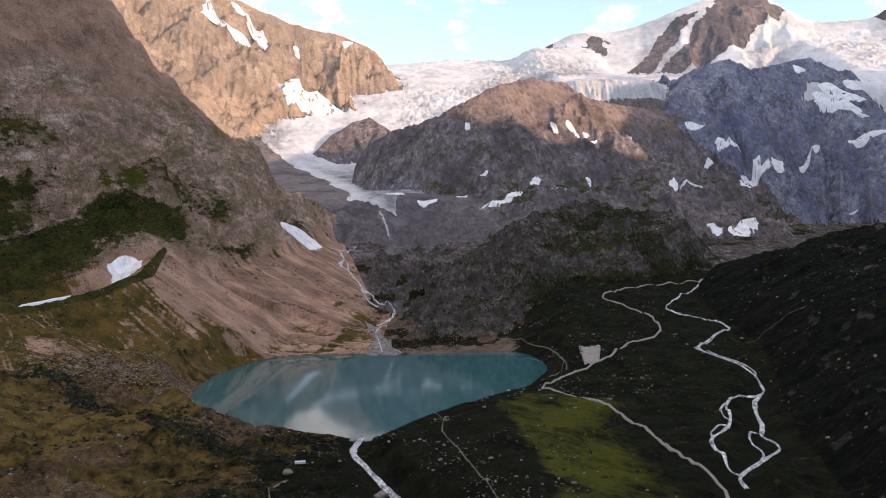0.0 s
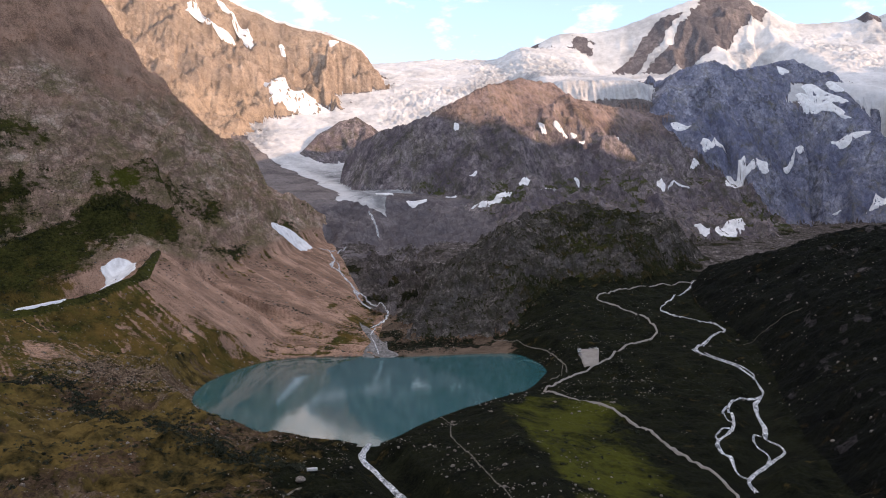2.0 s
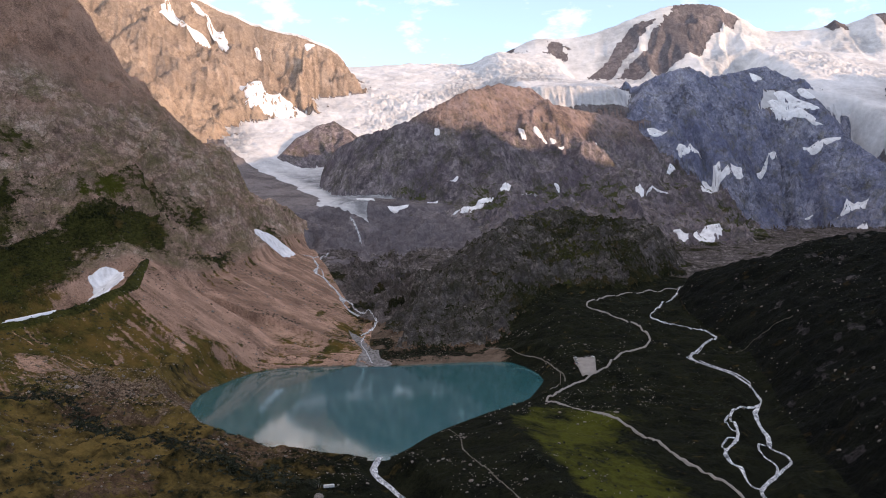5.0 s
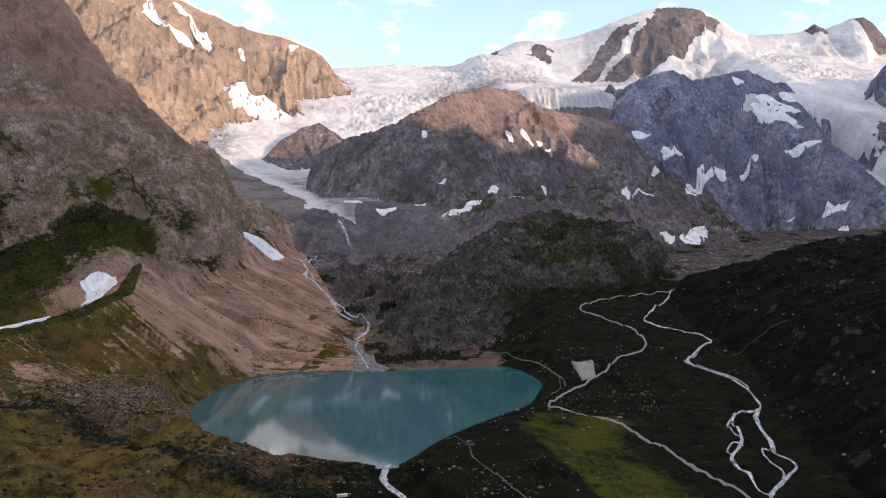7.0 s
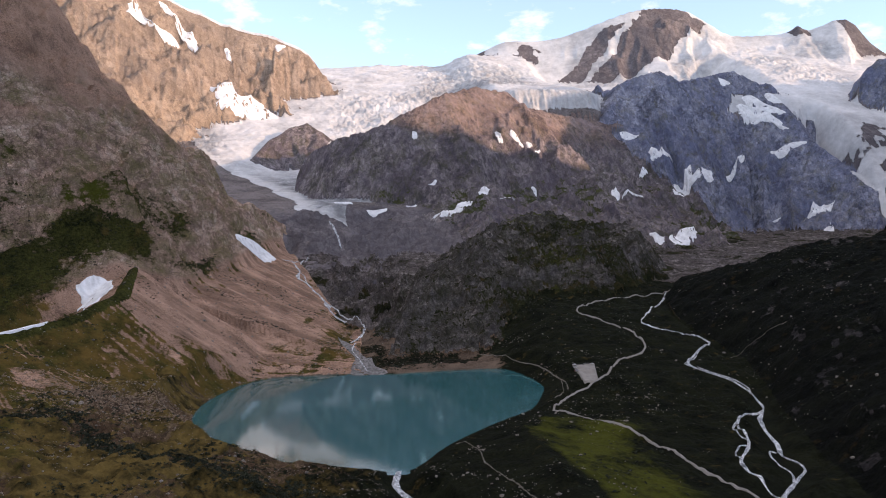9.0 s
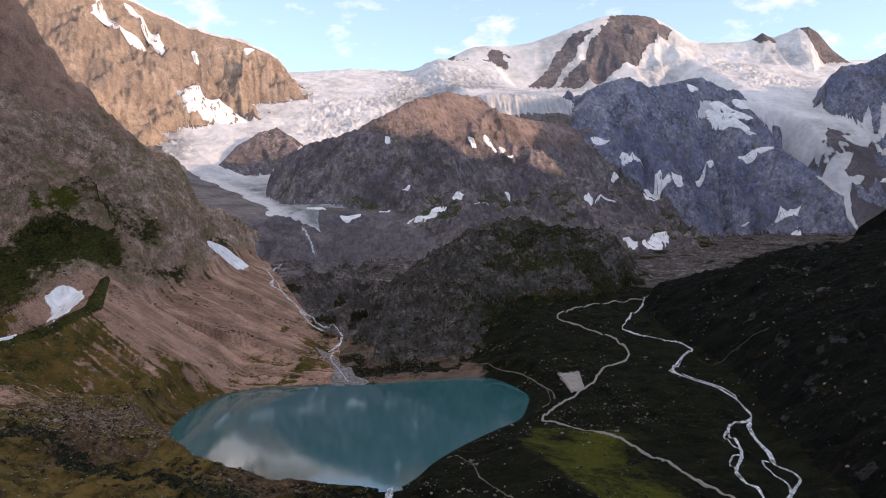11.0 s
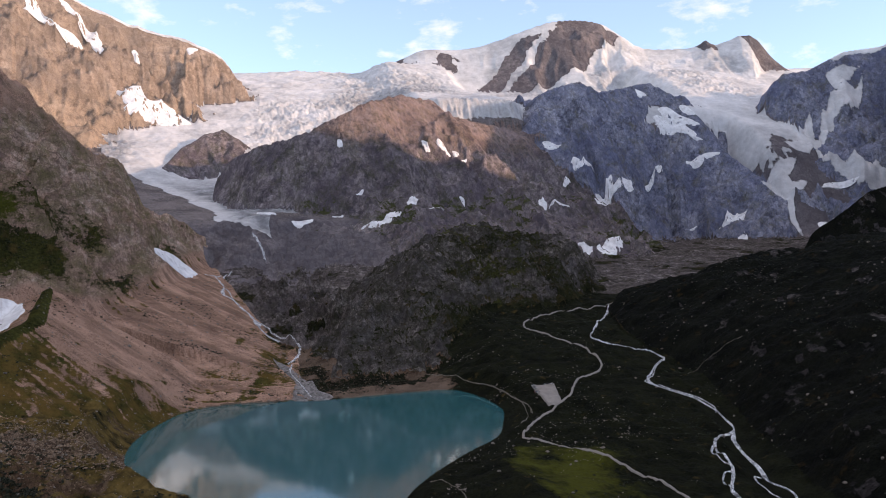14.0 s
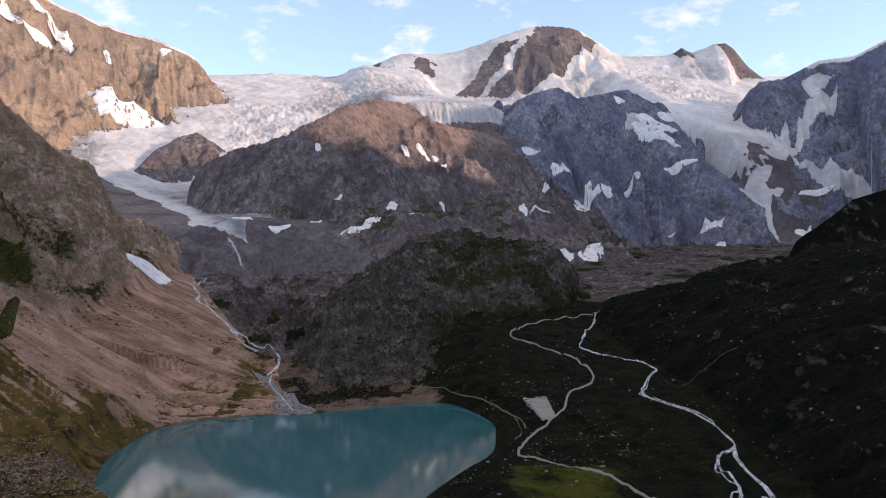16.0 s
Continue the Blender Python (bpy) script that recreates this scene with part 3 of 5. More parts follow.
    front = kd * np.minimum(ad, 1.15) + .66 * np.maximum(ad - 1.15, 0) + .9 * step(-x, .1, .7) * np.maximum(ad - .45, 0)
    dm_ = zd - np.where(dd < 0, front, (.45 + 1.8 * step(-x, .9, 1.4)) * ad) + (.25 * big + .15 * crag + .07 * rough) * step(ad, .02, .7) + .02 * fine
    dm_ = dm_ - 2.0 * np.maximum(-1.66 - x, 0)
    dm_ = dm_ + .5 * step(ad, .1, .5) * (ledges(dm_ + .12 * rough, .17, .3) - .12 * rough - dm_)
    raise_to(dm_, .06, 3)
    d2, (z2, k2), s2 = along(x, y, DOME2)
    ad = np.abs(d2)
    dn = z2 - np.where(d2 < 0, k2 * np.minimum(ad, 1.9) + .5 * np.maximum(ad - 1.9, 0), .5 * ad) + (.34 * big + .26 * crag + .08 * rough) * step(ad, .02, .8) + .02 * fine
    dn = dn + .5 * step(ad, .1, .5) * (ledges(dn + .15 * rough, .22, .3) - .15 * rough - dn)
    raise_to(dn, .08, 4)
    # lake bed and shore
    ring, _, _ = along(x, y, np.vstack([LAKE_RING, LAKE_RING[:1]]))
    wet = inside(x, y, LAKE_RING)
    shore = np.abs(ring)
    w = step(shore, .0, .30)
    h = np.where(wet, -.004 - .12 * np.minimum(shore, 1), np.minimum(h, .30 * shore + .004 + (h - .004) * w))
    kind = np.where(wet | ((shore < .05) & (kind != 1)), 0, kind)
    kind = np.where((kind == 0) & ~wet & (x < -.55) & (y > 5.5) & (y < 7.6), 1, kind)
    kind = np.where((kind == 0) & (y > 8.4 + .5 * rough), 13, kind)
    # beds of the streams
    for bed, wide in ((OUTLET, .035), (STREAM, .03), (RIVER, .03)):
        do, (zo,), _ = along(x, y, bed)
        h = np.where(wet | (h < zo), h, zo + (h - zo) * step(np.abs(do), wide * .7, .13))
    dr, _, _ = along(x, y, ROAD_LINE)
    return h, kind, dict(ds=ds, dv=dv, sv=sv, dmo=dmo, smo=smo, dt=dt, stt=stt, df=df, dq=dq, dd=dd, d2=d2, dc=dc, dm=dm, dk=dk, shore=shore, rough=rough, crag=crag, fine=fine, falls=falls, dr=dr, di=di)


def height(x, y):
    """Height in metres at metres."""
    return relief(np.atleast_1d(np.asarray(x, float)) / U, np.atleast_1d(np.asarray(y, float)) / U)[0] * U


def covers(x, y, h, kind, q):
    """How much turf, scree, snow and bare ice lies at each place."""
    veg, scree, snow, ice = (np.zeros(x.shape) for _ in range(4))
    dry, lush_lit = np.full(x.shape, .22), np.zeros(x.shape)
    rough, crag = q["rough"], q["crag"]
    low = kind == 0
    field = np.exp(-((x + 1.75 + .1 * (y - 4.2)) / .42) ** 2 - ((y - 4.25) / .38) ** 2)     # boulder field at the moraine's foot
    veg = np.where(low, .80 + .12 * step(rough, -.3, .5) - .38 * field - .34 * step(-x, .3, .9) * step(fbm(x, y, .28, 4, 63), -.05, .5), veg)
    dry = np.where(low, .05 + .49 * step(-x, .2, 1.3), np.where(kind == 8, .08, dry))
    flat = step(y, 5.75, 5.95) * step(-x, -.65, -.35) * step(-y, -8, -7) * (.25 + .8 * step(fbm(x, y, .3, 3, 73), -.25, .25))
    veg = np.where(low, veg - .75 * flat - .6 * step(y, 8.4, 9.6), veg)
    scree = np.where(low, .35 + .5 * flat, scree)
    m = kind == 1
    bed = fbm(q["stt"] * .28, q["dt"] * 3.0, .5, 4, 69, .55)
    meadow = np.exp(-((h - 1.39 + .12 * bed) / .075) ** 2) * step(y, 6.25, 6.5) * step(-y, -7.5, -6.9) + .7 * np.exp(-((h - 2.32 + .1 * bed) / .06) ** 2 - ((y - 6.6) / .25) ** 2)
    high = step(q["dt"], -.03, .12)
    speck = step(fbm(q["stt"] * .28, q["dt"] * 3.0, .17, 4, 67, .6), -.05, .45)
    patch = step(np.where(m, fbm(q["stt"] * .28 + .5 * q["dt"], q["dt"] * 3.0, .45, 4, 61), fbm(x, y, .55, 3, 61)), .05, .55)
    veg = np.where(m, high * (.24 + .34 * patch + .46 * speck * step(-h, -2.5, -1.3) - .36 * step(h, 1.4, 2.4) - .2 * step(y, 7.5, 9) + .30 * step(-y - .5 * bed, -6.6, -5.4) * step(-h + .3 * bed, -1.6, -.9) + .70 * meadow), veg)
    slope_turf = step(-(y + .35 * (x + 2.2)) + .25 * rough, -6.1, -4.9)
    streak = value_noise(q["smo"] * 37 + 2 * rough, q["dmo"] * 2.2, 3) * .6 + value_noise(q["smo"] * 80, q["dmo"] * 3, 4) * .4
    veg = np.where(m & (q["dt"] < .05), .10 + .60 * slope_turf + .30 * step(-h, -.25, -.02) + .22 * patch + .42 * streak * step(-q["dmo"], -.1, .1) * step(-y, -7.4, -6.2) + .30 * step(value_noise((.67 * x + .74 * y) * 17, (.74 * x - .67 * y) * 1.2, 14) + .6 * rough, .1, .9) * step(y, 6, 7), veg)
    taper = .1 + .9 * step(-y, -6.5, -5.7)
    crest = step(q["dmo"] / taper, -.06, -.05) * step(-q["dmo"], -.06, -.04) * step(y, 4.6, 4.8) * step(-y, -6.5, -6.3)
    veg = np.where(m, np.maximum(veg, 1.3 * crest), veg)
    scree = np.where(m, 1 - .95 * high * (1 - .66 * step(h + .25 * bed, 1.6, 2.8)), scree)
    dry = np.where(m, (.15 + .36 * (1 - high)) * (1 - crest), dry)
    m = kind == 2
    scree = np.where(m, .35 * step(-h, -5.4, -4.2) + .15, scree)
    snow = np.where(m, .95 * step(-np.abs(q["df"]), -.16, -.02), snow)
    m = (kind == 3) | (kind == 4)
    veg = np.where(m, (.30 + .3 * patch) * step(-h, -2.6, -1.5) * (kind == 3), veg)
    # thinner scree puts the shade of the dome's left flank into its colour
    scree = np.where(m, .22 - .3 * step(-x, -.5, .1) * (kind == 3) + .12 * step(-h, -2, -1.2) + .26 * step(h, 2.3, 3.2) * (kind == 3), scree)
    m = kind == 13
    veg = np.where(m, .20 + .2 * patch + .25 * step(fbm(x, y, .3, 3, 99), .0, .6), veg)
    scree = np.where(m, .36 - .20 * step(y, 8.6, 9.4) * step(x, 1.5, 2.5), scree)
    m = kind == 7
    veg = np.where(m, .56 + .25 * patch - .36 * step(-x, -1.0, .3) + .35 * step(-h, -.62, -.40) * step(x, .5, 1.0), veg)
    scree = np.where(m, .2, scree)
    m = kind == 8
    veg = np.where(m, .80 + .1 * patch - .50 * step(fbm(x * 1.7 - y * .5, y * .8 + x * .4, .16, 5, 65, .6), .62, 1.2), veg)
    m = kind == 9
    tongue = step(y + .15 * rough, 11.75, 12.05)
    rim = np.interp(y, [11.7, 12.0, 12.5, 13.2, 14.0, 14.8, 15.6, 16.3, 17.0, 17.7, 18.3, 21], [-.75, -1.15, -1.58, -1.66, -1.95, -2.27, -2.75, -3.35, -3.75, -4.05, -4.8, -7])
    snow = np.where(m, .95 * tongue * step(x - rim + .10 * rough, -.06, .10) * (1 - step(x + .1 * rough, -.72, -.55) * step(-y, -12.9, -12.6)), snow)
    snow = np.where(m & (x > 2.5) & (x < 9.2) & (y < 18), .95 * step(h + .04 * rough, 3.66, 3.76), snow)
    snow = np.where(m & (x >= 9.0), .92 * step(y + .30 * rough, 15.6, 16.4) + .42 * step(rough, .1, .7) * step(y, 14.9, 15.6), snow)
    ice = np.where(m, .12 + .6 * q["falls"] * step(-y, -24, -20) + .95 * step(-y, -17.0, -14.9) * (x < 3) * step(x - rim, .15, .5), ice)
    ice = np.where(m & (x > 9), .08 + .3 * step(-y, -16.6, -15.8), ice)
    scree = np.where(m, .6 - .4 * step(-y, -12.6, -12.0) - .5 * (x > 8.5), scree)
    m = kind == 5
    dq = -q["dq"] + .12 * rough + .10 * crag
    xx = x + 1.15 * np.maximum(-q["dq"], 0) + .10 * rough + .06 * q["fine"]
    bare = np.maximum(step(xx, 8.40, 8.55) * step(-xx, -10.7, -10.3) * step(-(dq + .55 * (xx - 9)), -2.4, -2.1) * step(dq, -.1, .06), step(xx, 7.35, 7.5) * step(-xx, -8.25, -8.1) * step(dq, .25, .45) * step(-dq, -2.3, -2.0))
    bare = np.maximum(bare, step(x + .3 * rough, 3.3, 3.7) * step(-x - .3 * rough, -5.5, -4.9) * step(dq + .3 * q["rough"], .25, .4) * step(-dq, -1.2, -.9) * step(rough, -.5, -.1))
    bare = np.maximum(bare, step(x, 12.6, 12.75) * step(-x, -13.3, -13.1) * step(-dq, -.35, -.2))
    bare = np.maximum(bare, step(x, 13.8, 14.1) * step(-dq, -.95, -.6))
    snow = np.where(m, 1 - .95 * bare, snow)
    ice = np.where(m, .10 + .45 * step(fbm(x, y, 1.4, 4, 79), -.1, .6) * step(-q["dq"], .3, .9), ice)
    m = kind == 6
    snow = np.where(m, .10 + .16 * step(rough, .1, .7) + .62 * step(-np.abs(q["dc"]), -.16, -.03) * step(fbm(x, y, 1.3, 2, 83), -.3, .2), snow)
    scree = np.where(m, .2, scree)
    for field in SNOWFIELDS:
        at = (x > 9) & (x < 14) & (y > 13.5) & (y < 17.5)
        fx, fy = x[at], y[at]
        rim_gap = np.abs(along(fx, fy, np.vstack([field, field[:1]]))[0]) * np.where(inside(fx, fy, field), 1, -1)
        deep = np.clip(.5 + (rim_gap + .03 * rough[at]) / .16, 0, .9)
        snow[at] = np.maximum(snow[at], deep)
        ice[at] = np.where(deep > .3, .1, ice[at])
    # knoll: greener grass right of its crest; light and dark sides painted in
    lush_lit = np.where(low, (.62 + .30 * fbm(x, y, .16, 3, 87)) * step(q["dk"] + .05 * rough, -.02, .07) * step(-q["dk"], -.66, -.35) * step(-y, -4.15, -3.85) + .35 * step(-x, 1.2, 1.9) * step(rough, -.2, .6), lush_lit)
    lush_lit = np.where(kind == 7, .9 * np.exp(-((x - 1.55) / .22) ** 2 - ((y - 9.9) / .35) ** 2) + .35 * step(rough, .1, .6) * step(x, .8, 1.5), lush_lit)
    lush_lit = np.where(kind == 1, np.maximum(1.7 * meadow, .35 * (q["dt"] < .02) * step(rough, .0, .6) * step(-y, -5.3, -4.8)), lush_lit)
    below = (kind == 1) & (q["dt"] < .05)
    runs = np.where(q["dmo"] < .02, value_noise(q["smo"] * 17, q["dmo"] * .8, 23) * .6 + value_noise(q["smo"] * 38, q["dmo"] * 1.3, 24) * .4, 0)
    down, side = .74 * x - .67 * y, .67 * x + .74 * y + .05 * rough
    far_runs = value_noise(side * 11, down * .8, 25) * .6 + value_noise(side * 27, down * 1.6, 26) * .4
    near = step(-y, -6.9, -6.2)
    runs = np.where(below, runs * near + far_runs * (1 - .6 * near), 0)
    return veg, scree, snow, ice, dry, lush_lit, runs


# ---- the land, one sheet of plan places cut into its mountains ----
def spread(parts):
    return np.concatenate([np.linspace(a, b, k, endpoint=False) for a, b, k in parts] + [[parts[-1][1]]])


turn = np.radians(spread([(-180, -36, 30), (-36, 47, 1120), (47, 180, 30)]))
reach = np.concatenate([np.linspace(.05, 2.6, 20, endpoint=False), np.geomspace(2.6, 9, 330, endpoint=False), np.geomspace(9, 19, 400, endpoint=False), np.geomspace(19, 28.6, 160)])
AX, AY = -0.35, -0.1
gx, gy = AX + np.outer(reach, np.sin(turn)), AY + np.outer(reach, np.cos(turn))
gh, gkind, gq = relief(gx, gy)
gcov = covers(gx, gy, gh, gkind, gq)
tu = [np.gradient(a, axis=0) for a in (gx, gy, gh)]
tv = [np.gradient(a, axis=1) for a in (gx, gy, gh)]
nz = np.abs(tu[0] * tv[1] - tu[1] * tv[0])
nn = np.sqrt((tu[1] * tv[2] - tu[2] * tv[1]) ** 2 + (tu[2] * tv[0] - tu[0] * tv[2]) ** 2 + nz ** 2)
flatness = nz / np.maximum(nn, 1e-12)
shelf = step(flatness, .55, .9)
gcov[0][:] += np.where((gkind == 1) & (gq["dt"] > .05), .12 * (shelf - .35) * step(-gh, -2.6, -1.4), 0)
gcov[0][:] += np.where(gkind == 7, (.75 - .35 * step(gx, .4, 1.6)) * (step(flatness, .68, .93) - .72), 0)
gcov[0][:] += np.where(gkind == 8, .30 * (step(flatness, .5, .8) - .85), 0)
gcov[0][:] += np.where((gkind == 3) & (gh < 2.4), .3 * (shelf - .4), 0)
flank = (gkind == 1) & (gq["dt"] > .03)
for k in (0, 5):        # turf on the flank grows in soft-edged patches
    soft = gcov[k]
    for _ in range(2):
        soft = sum(np.roll(soft, m, 1) for m in range(-4, 5)) / 9
    soft = sum(np.roll(soft, m, 0) for m in range(-1, 2)) / 3
    gcov[k][:] = np.where(flank, soft, gcov[k])
NR, NC = gx.shape
VX, VY, VZ = (a.ravel() * U for a in (gx, gy, gh))


def sheet(name, faces_mask, material):
    """One mesh of those cells of the sheet."""
    i, j = np.nonzero(faces_mask)
    quad = np.stack([i * NC + j, i * NC + j + 1, (i + 1) * NC + j + 1, (i + 1) * NC + j], 1)[:, ::-1]
    used, flat = np.unique(quad.ravel(), return_inverse=True)
    me = bpy.data.meshes.new(name)
    me.vertices.add(len(used))
    me.vertices.foreach_set("co", np.stack([VX[used], VY[used], VZ[used]], 1).astype(np.float32).ravel())
    me.loops.add(len(flat))
    me.loops.foreach_set("vertex_index", flat.astype(np.int32))
    me.polygons.add(len(quad))
    me.polygons.foreach_set("loop_start", np.arange(0, len(flat), 4, dtype=np.int32))
    me.polygons.foreach_set("use_smooth", np.ones(len(quad), bool))
    for key, v in zip(("veg", "scree", "snow", "ice", "dry", "lush_lit", "runs"), gcov):
        at = me.attributes.new(key, "FLOAT", "POINT")
        at.data.foreach_set("value", v.ravel()[used].astype(np.float32))
    me.materials.append(material)
    me.update(calc_edges=True)
    me.validate()
    return new(name, me)


cell = gkind[:-1, :-1].copy()
cell[(cell == 1) & (gq["dt"][:-1, :-1] < .02)] = 10
cell[(cell == 0) & (np.abs(gq["dk"][:-1, :-1] - .05) < .42) & (gy[:-1, :-1] < 4.1) & (gx[:-1, :-1] > -.12) & (gy[:-1, :-1] > 1.5)] = 11
LAND = [
    ("ground", (0,), "ground", "alpine meadow in painted shade and gravel flats on the valley floor", "ground"),
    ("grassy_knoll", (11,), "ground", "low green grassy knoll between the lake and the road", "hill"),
    ("rock_mountain", (1,), "left", "brown craggy mountain flank with dark shrubs and green ledges", "mountain"),
    ("moraine_slope", (10,), "slope", "brown scree slope and grassy moraine above the lake", "slope"),
    ("sunlit_mountain", (2,), "far_left", "tan sunlit rock mountain with a snow rim", "mountain"),
    # darker dome rock stands in for the shade missing on this outcrop
    ("rock_island", (12,), "dome", "rock outcrop standing in the glacier, its shade put into darker rock", "rock outcrop"),
    ("domed_mountain", (3,), "dome", "brown domed rock mountain between two glaciers", "mountain"),
    ("cragged_mountain", (4,), "ridge", "craggy mountain with snow in its gullies, blue haze put into its rock", "mountain"),
    ("snow_peak", (5,), "peak", "high snow-covered summit ridge with bare brown rock", "mountain"),
    ("valley_ridge", (6,), "ridge", "rock ridge with snow gullies, blue haze put into its colour", "mountain"),
    ("rock_slabs", (13,), "slabs", "grey ice-worn rock slabs beside the glacier torrent", "rock slabs"),
    ("rocky_hill", (7,), "hill", "low rocky hill with dark turf and bare slabs", "hill"),
    ("shaded_hillside", (8,), "hillside", "turf hillside with rock outcrops beside the stream, shade put into its colour", "hill"),
]
for name, numbers, mat, label, category in LAND:
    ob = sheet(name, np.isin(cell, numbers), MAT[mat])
    tagged(ob, label, category, kind="structure")
ICE = ((-99, 2.2, "glacier", "pale crevassed glacier flowing down beside the dome"), (2.2, 9.3, "hanging_glacier", "glacier ending in a fluted ice cliff above the rock wall"), (9.3, 99, "glacier", "broken glacier flowing down below the far peaks"))
for low, high, name, label in ICE:
    tagged(sheet(name, (cell == 9) & (gx[:-1, :-1] >= low) & (gx[:-1, :-1] < high), MAT["peak"]), label, "glacier", kind="structure")

# ---- water ----
n = Nodes("lake_water")
ripple = n.noise(2.5, 4, 0.6, (1, 0.6, 1))
swell = n.noise(30, 3, 0.5)
tint = n.ramp(n.noise(220, 3, 0.5), (0.3, (0.019, 0.098, 0.108)), (0.7, (0.034, 0.122, 0.132)))
nb = n.bump(swell, 0.10, 0.4, n.bump(ripple, 0.3, 0.04))
WATER = n.finish(tint, 0.06, nb, IOR=1.52)
n = Nodes("white_water")
foam = n.math("ADD", n.math("MULTIPLY", n.noise(1.1, 6, 0.72, (1, 0.6, 1), 1.0), 0.45), n.math("MULTIPLY", n.noise(3.4, 6, 0.75, (1, 0.5, 1), 1.5), 0.55))
WHITE = n.finish(n.ramp(foam, (0.44, (0.02, 0.025, 0.03)), (0.50, (0.32, 0.34, 0.36)), (0.56, (0.90, 0.91, 0.92))), 0.4, n.bump(foam, 0.7, 0.6))
n = Nodes("gravel_road")
GRAVEL = n.finish(n.ramp(n.math("ADD", n.math("MULTIPLY", n.noise(0.6, 6, 0.7), 0.5), n.math("MULTIPLY", n.noise(9, 4, 0.6), 0.5)), (0.3, (0.17, 0.155, 0.14)), (0.55, (0.27, 0.25, 0.225)), (0.75, (0.36, 0.335, 0.31))), 0.95, n.bump(n.noise(0.5, 5, 0.7), 0.5, 0.08))
n = Nodes("trodden_earth")
EARTH = n.finish(n.ramp(n.noise(2.5, 7, 0.72), (0.36, (0.035, 0.032, 0.022)), (0.5, (0.10, 0.09, 0.07)), (0.62, (0.19, 0.175, 0.145))), 0.95, n.bump(n.noise(0.5, 5, 0.7), 0.5, 0.08))
n = Nodes("old_snow")
dirt = n.noise(14, 7, 0.65)
SNOWPATCH = n.finish(n.ramp(dirt, (0.3, (0.55, 0.54, 0.54)), (0.5, (0.76, 0.76, 0.765)), (0.7, (0.87, 0.87, 0.875))), 0.6, n.bump(dirt, 0.4, 1.0))


def mesh_object(name, verts, faces, material, smooth=True):
    me = bpy.data.meshes.new(name)
    me.from_pydata([tuple(v) for v in verts], [], [tuple(f) for f in faces])
    me.materials.append(material)
    if smooth:
        me.polygons.foreach_set("use_smooth", np.ones(len(me.polygons), bool))
    me.update()
    return new(name, me)


ring = LAKE_RING
mid = ring.mean(0)
wide = mid + (ring - mid) * (1 + .05 / np.linalg.norm(ring - mid, axis=1))[:, None]
lake = mesh_object("lake", [(p[0] * U, p[1] * U, 0.0) for p in wide], [range(len(wide))], WATER, False)
if lake.data.polygons[0].normal.z < 0:
    lake.data.flip_normals()
tagged(lake, "turquoise glacial lake with a calm reflecting surface", "lake", kind="structure")


def ribbon(name, line, width, lift, material, across=4, ragged=0.0, seed=0):
    """A strip that follows the land. width: metres, a number or a function of the share of the way."""
    p = rounded(np.asarray(line)[:, :2], 10) * U
    gap = np.r_[0, np.cumsum(np.linalg.norm(np.diff(p, axis=0), axis=1))]
    s = np.arange(0, gap[-1], 3.0)
    c = np.stack([np.interp(s, gap, p[:, k]) for k in (0, 1)], 1)
    t = np.gradient(c, axis=0)
    t /= np.linalg.norm(t, axis=1)[:, None]
    nrm = np.stack([-t[:, 1], t[:, 0]], 1)
    share = s / s[-1]
    w = np.array([width(k) for k in share]) if callable(width) else np.full(len(s), width)
    wl = w * .5 * (1 + ragged * value_noise(s / 24, s * 0, seed) + ragged * .5 * value_noise(s / 8, s * 0, seed + 1))
    wr = w * .5 * (1 + ragged * value_noise(s / 24, s * 0, seed + 2) + ragged * .5 * value_noise(s / 8, s * 0, seed + 3))
    cols = np.linspace(-1, 1, across + 1)
    xy = np.stack([c + nrm * (np.where(k < 0, wl, wr) * k)[:, None] for k in cols], 1)
    z = height(xy[..., 0].ravel(), xy[..., 1].ravel()).reshape(xy.shape[:2]) + lift
    z[:, 0] -= lift * 1.8
    z[:, -1] -= lift * 1.8
    m = across + 1
    verts = np.concatenate([xy, z[..., None]], 2).reshape(-1, 3)
    faces = [(i * m + j, i * m + j + 1, (i + 1) * m + j + 1, (i + 1) * m + j) for i in range(len(s) - 1) for j in range(across)]
    return mesh_object(name, verts, [f[::-1] for f in faces], material)


CHANNEL = [(1.052, 2.778), (1.067, 2.866), (1.106, 2.955), (1.237, 3.103), (1.364, 3.244), (1.391, 3.361), (1.380, 3.463), (1.446, 3.609), (1.498, 3.814), (1.576, 4.028), (1.676, 4.175), (1.720, 4.295), (1.763, 4.499), (1.746, 4.689), (1.657, 4.819), (1.601, 4.944),
           (1.649, 5.109), (1.805, 5.322), (1.982, 5.512), (2.009, 5.674), (1.947, 5.899), (1.839, 6.024), (1.765, 6.277), (1.847, 6.450), (2.05, 6.80), (2.25, 7.08), (2.42, 7.40)]
SIDES = [[(1.093, 2.926), (1.060, 2.985), (1.081, 3.093), (1.086, 3.238), (1.128, 3.346), (1.230, 3.492), (1.293, 3.610), (1.331, 3.720), (1.384, 3.891), (1.533, 4.047), (1.676, 4.175)],
         [(1.206, 3.064), (1.282, 3.202), (1.278, 3.315), (1.350, 3.514), (1.387, 3.488)], [(1.302, 3.636), (1.287, 3.670), (1.318, 3.808), (1.371, 3.879)], [(1.105, 3.288), (1.151, 3.442), (1.208, 3.523), (1.265, 3.559)],
         [(1.745, 4.46), (1.79, 4.56), (1.77, 4.70), (1.68, 4.83), (1.63, 4.95)], [(1.58, 4.93), (1.585, 5.03), (1.68, 5.12), (1.80, 5.30), (1.90, 5.42)]]
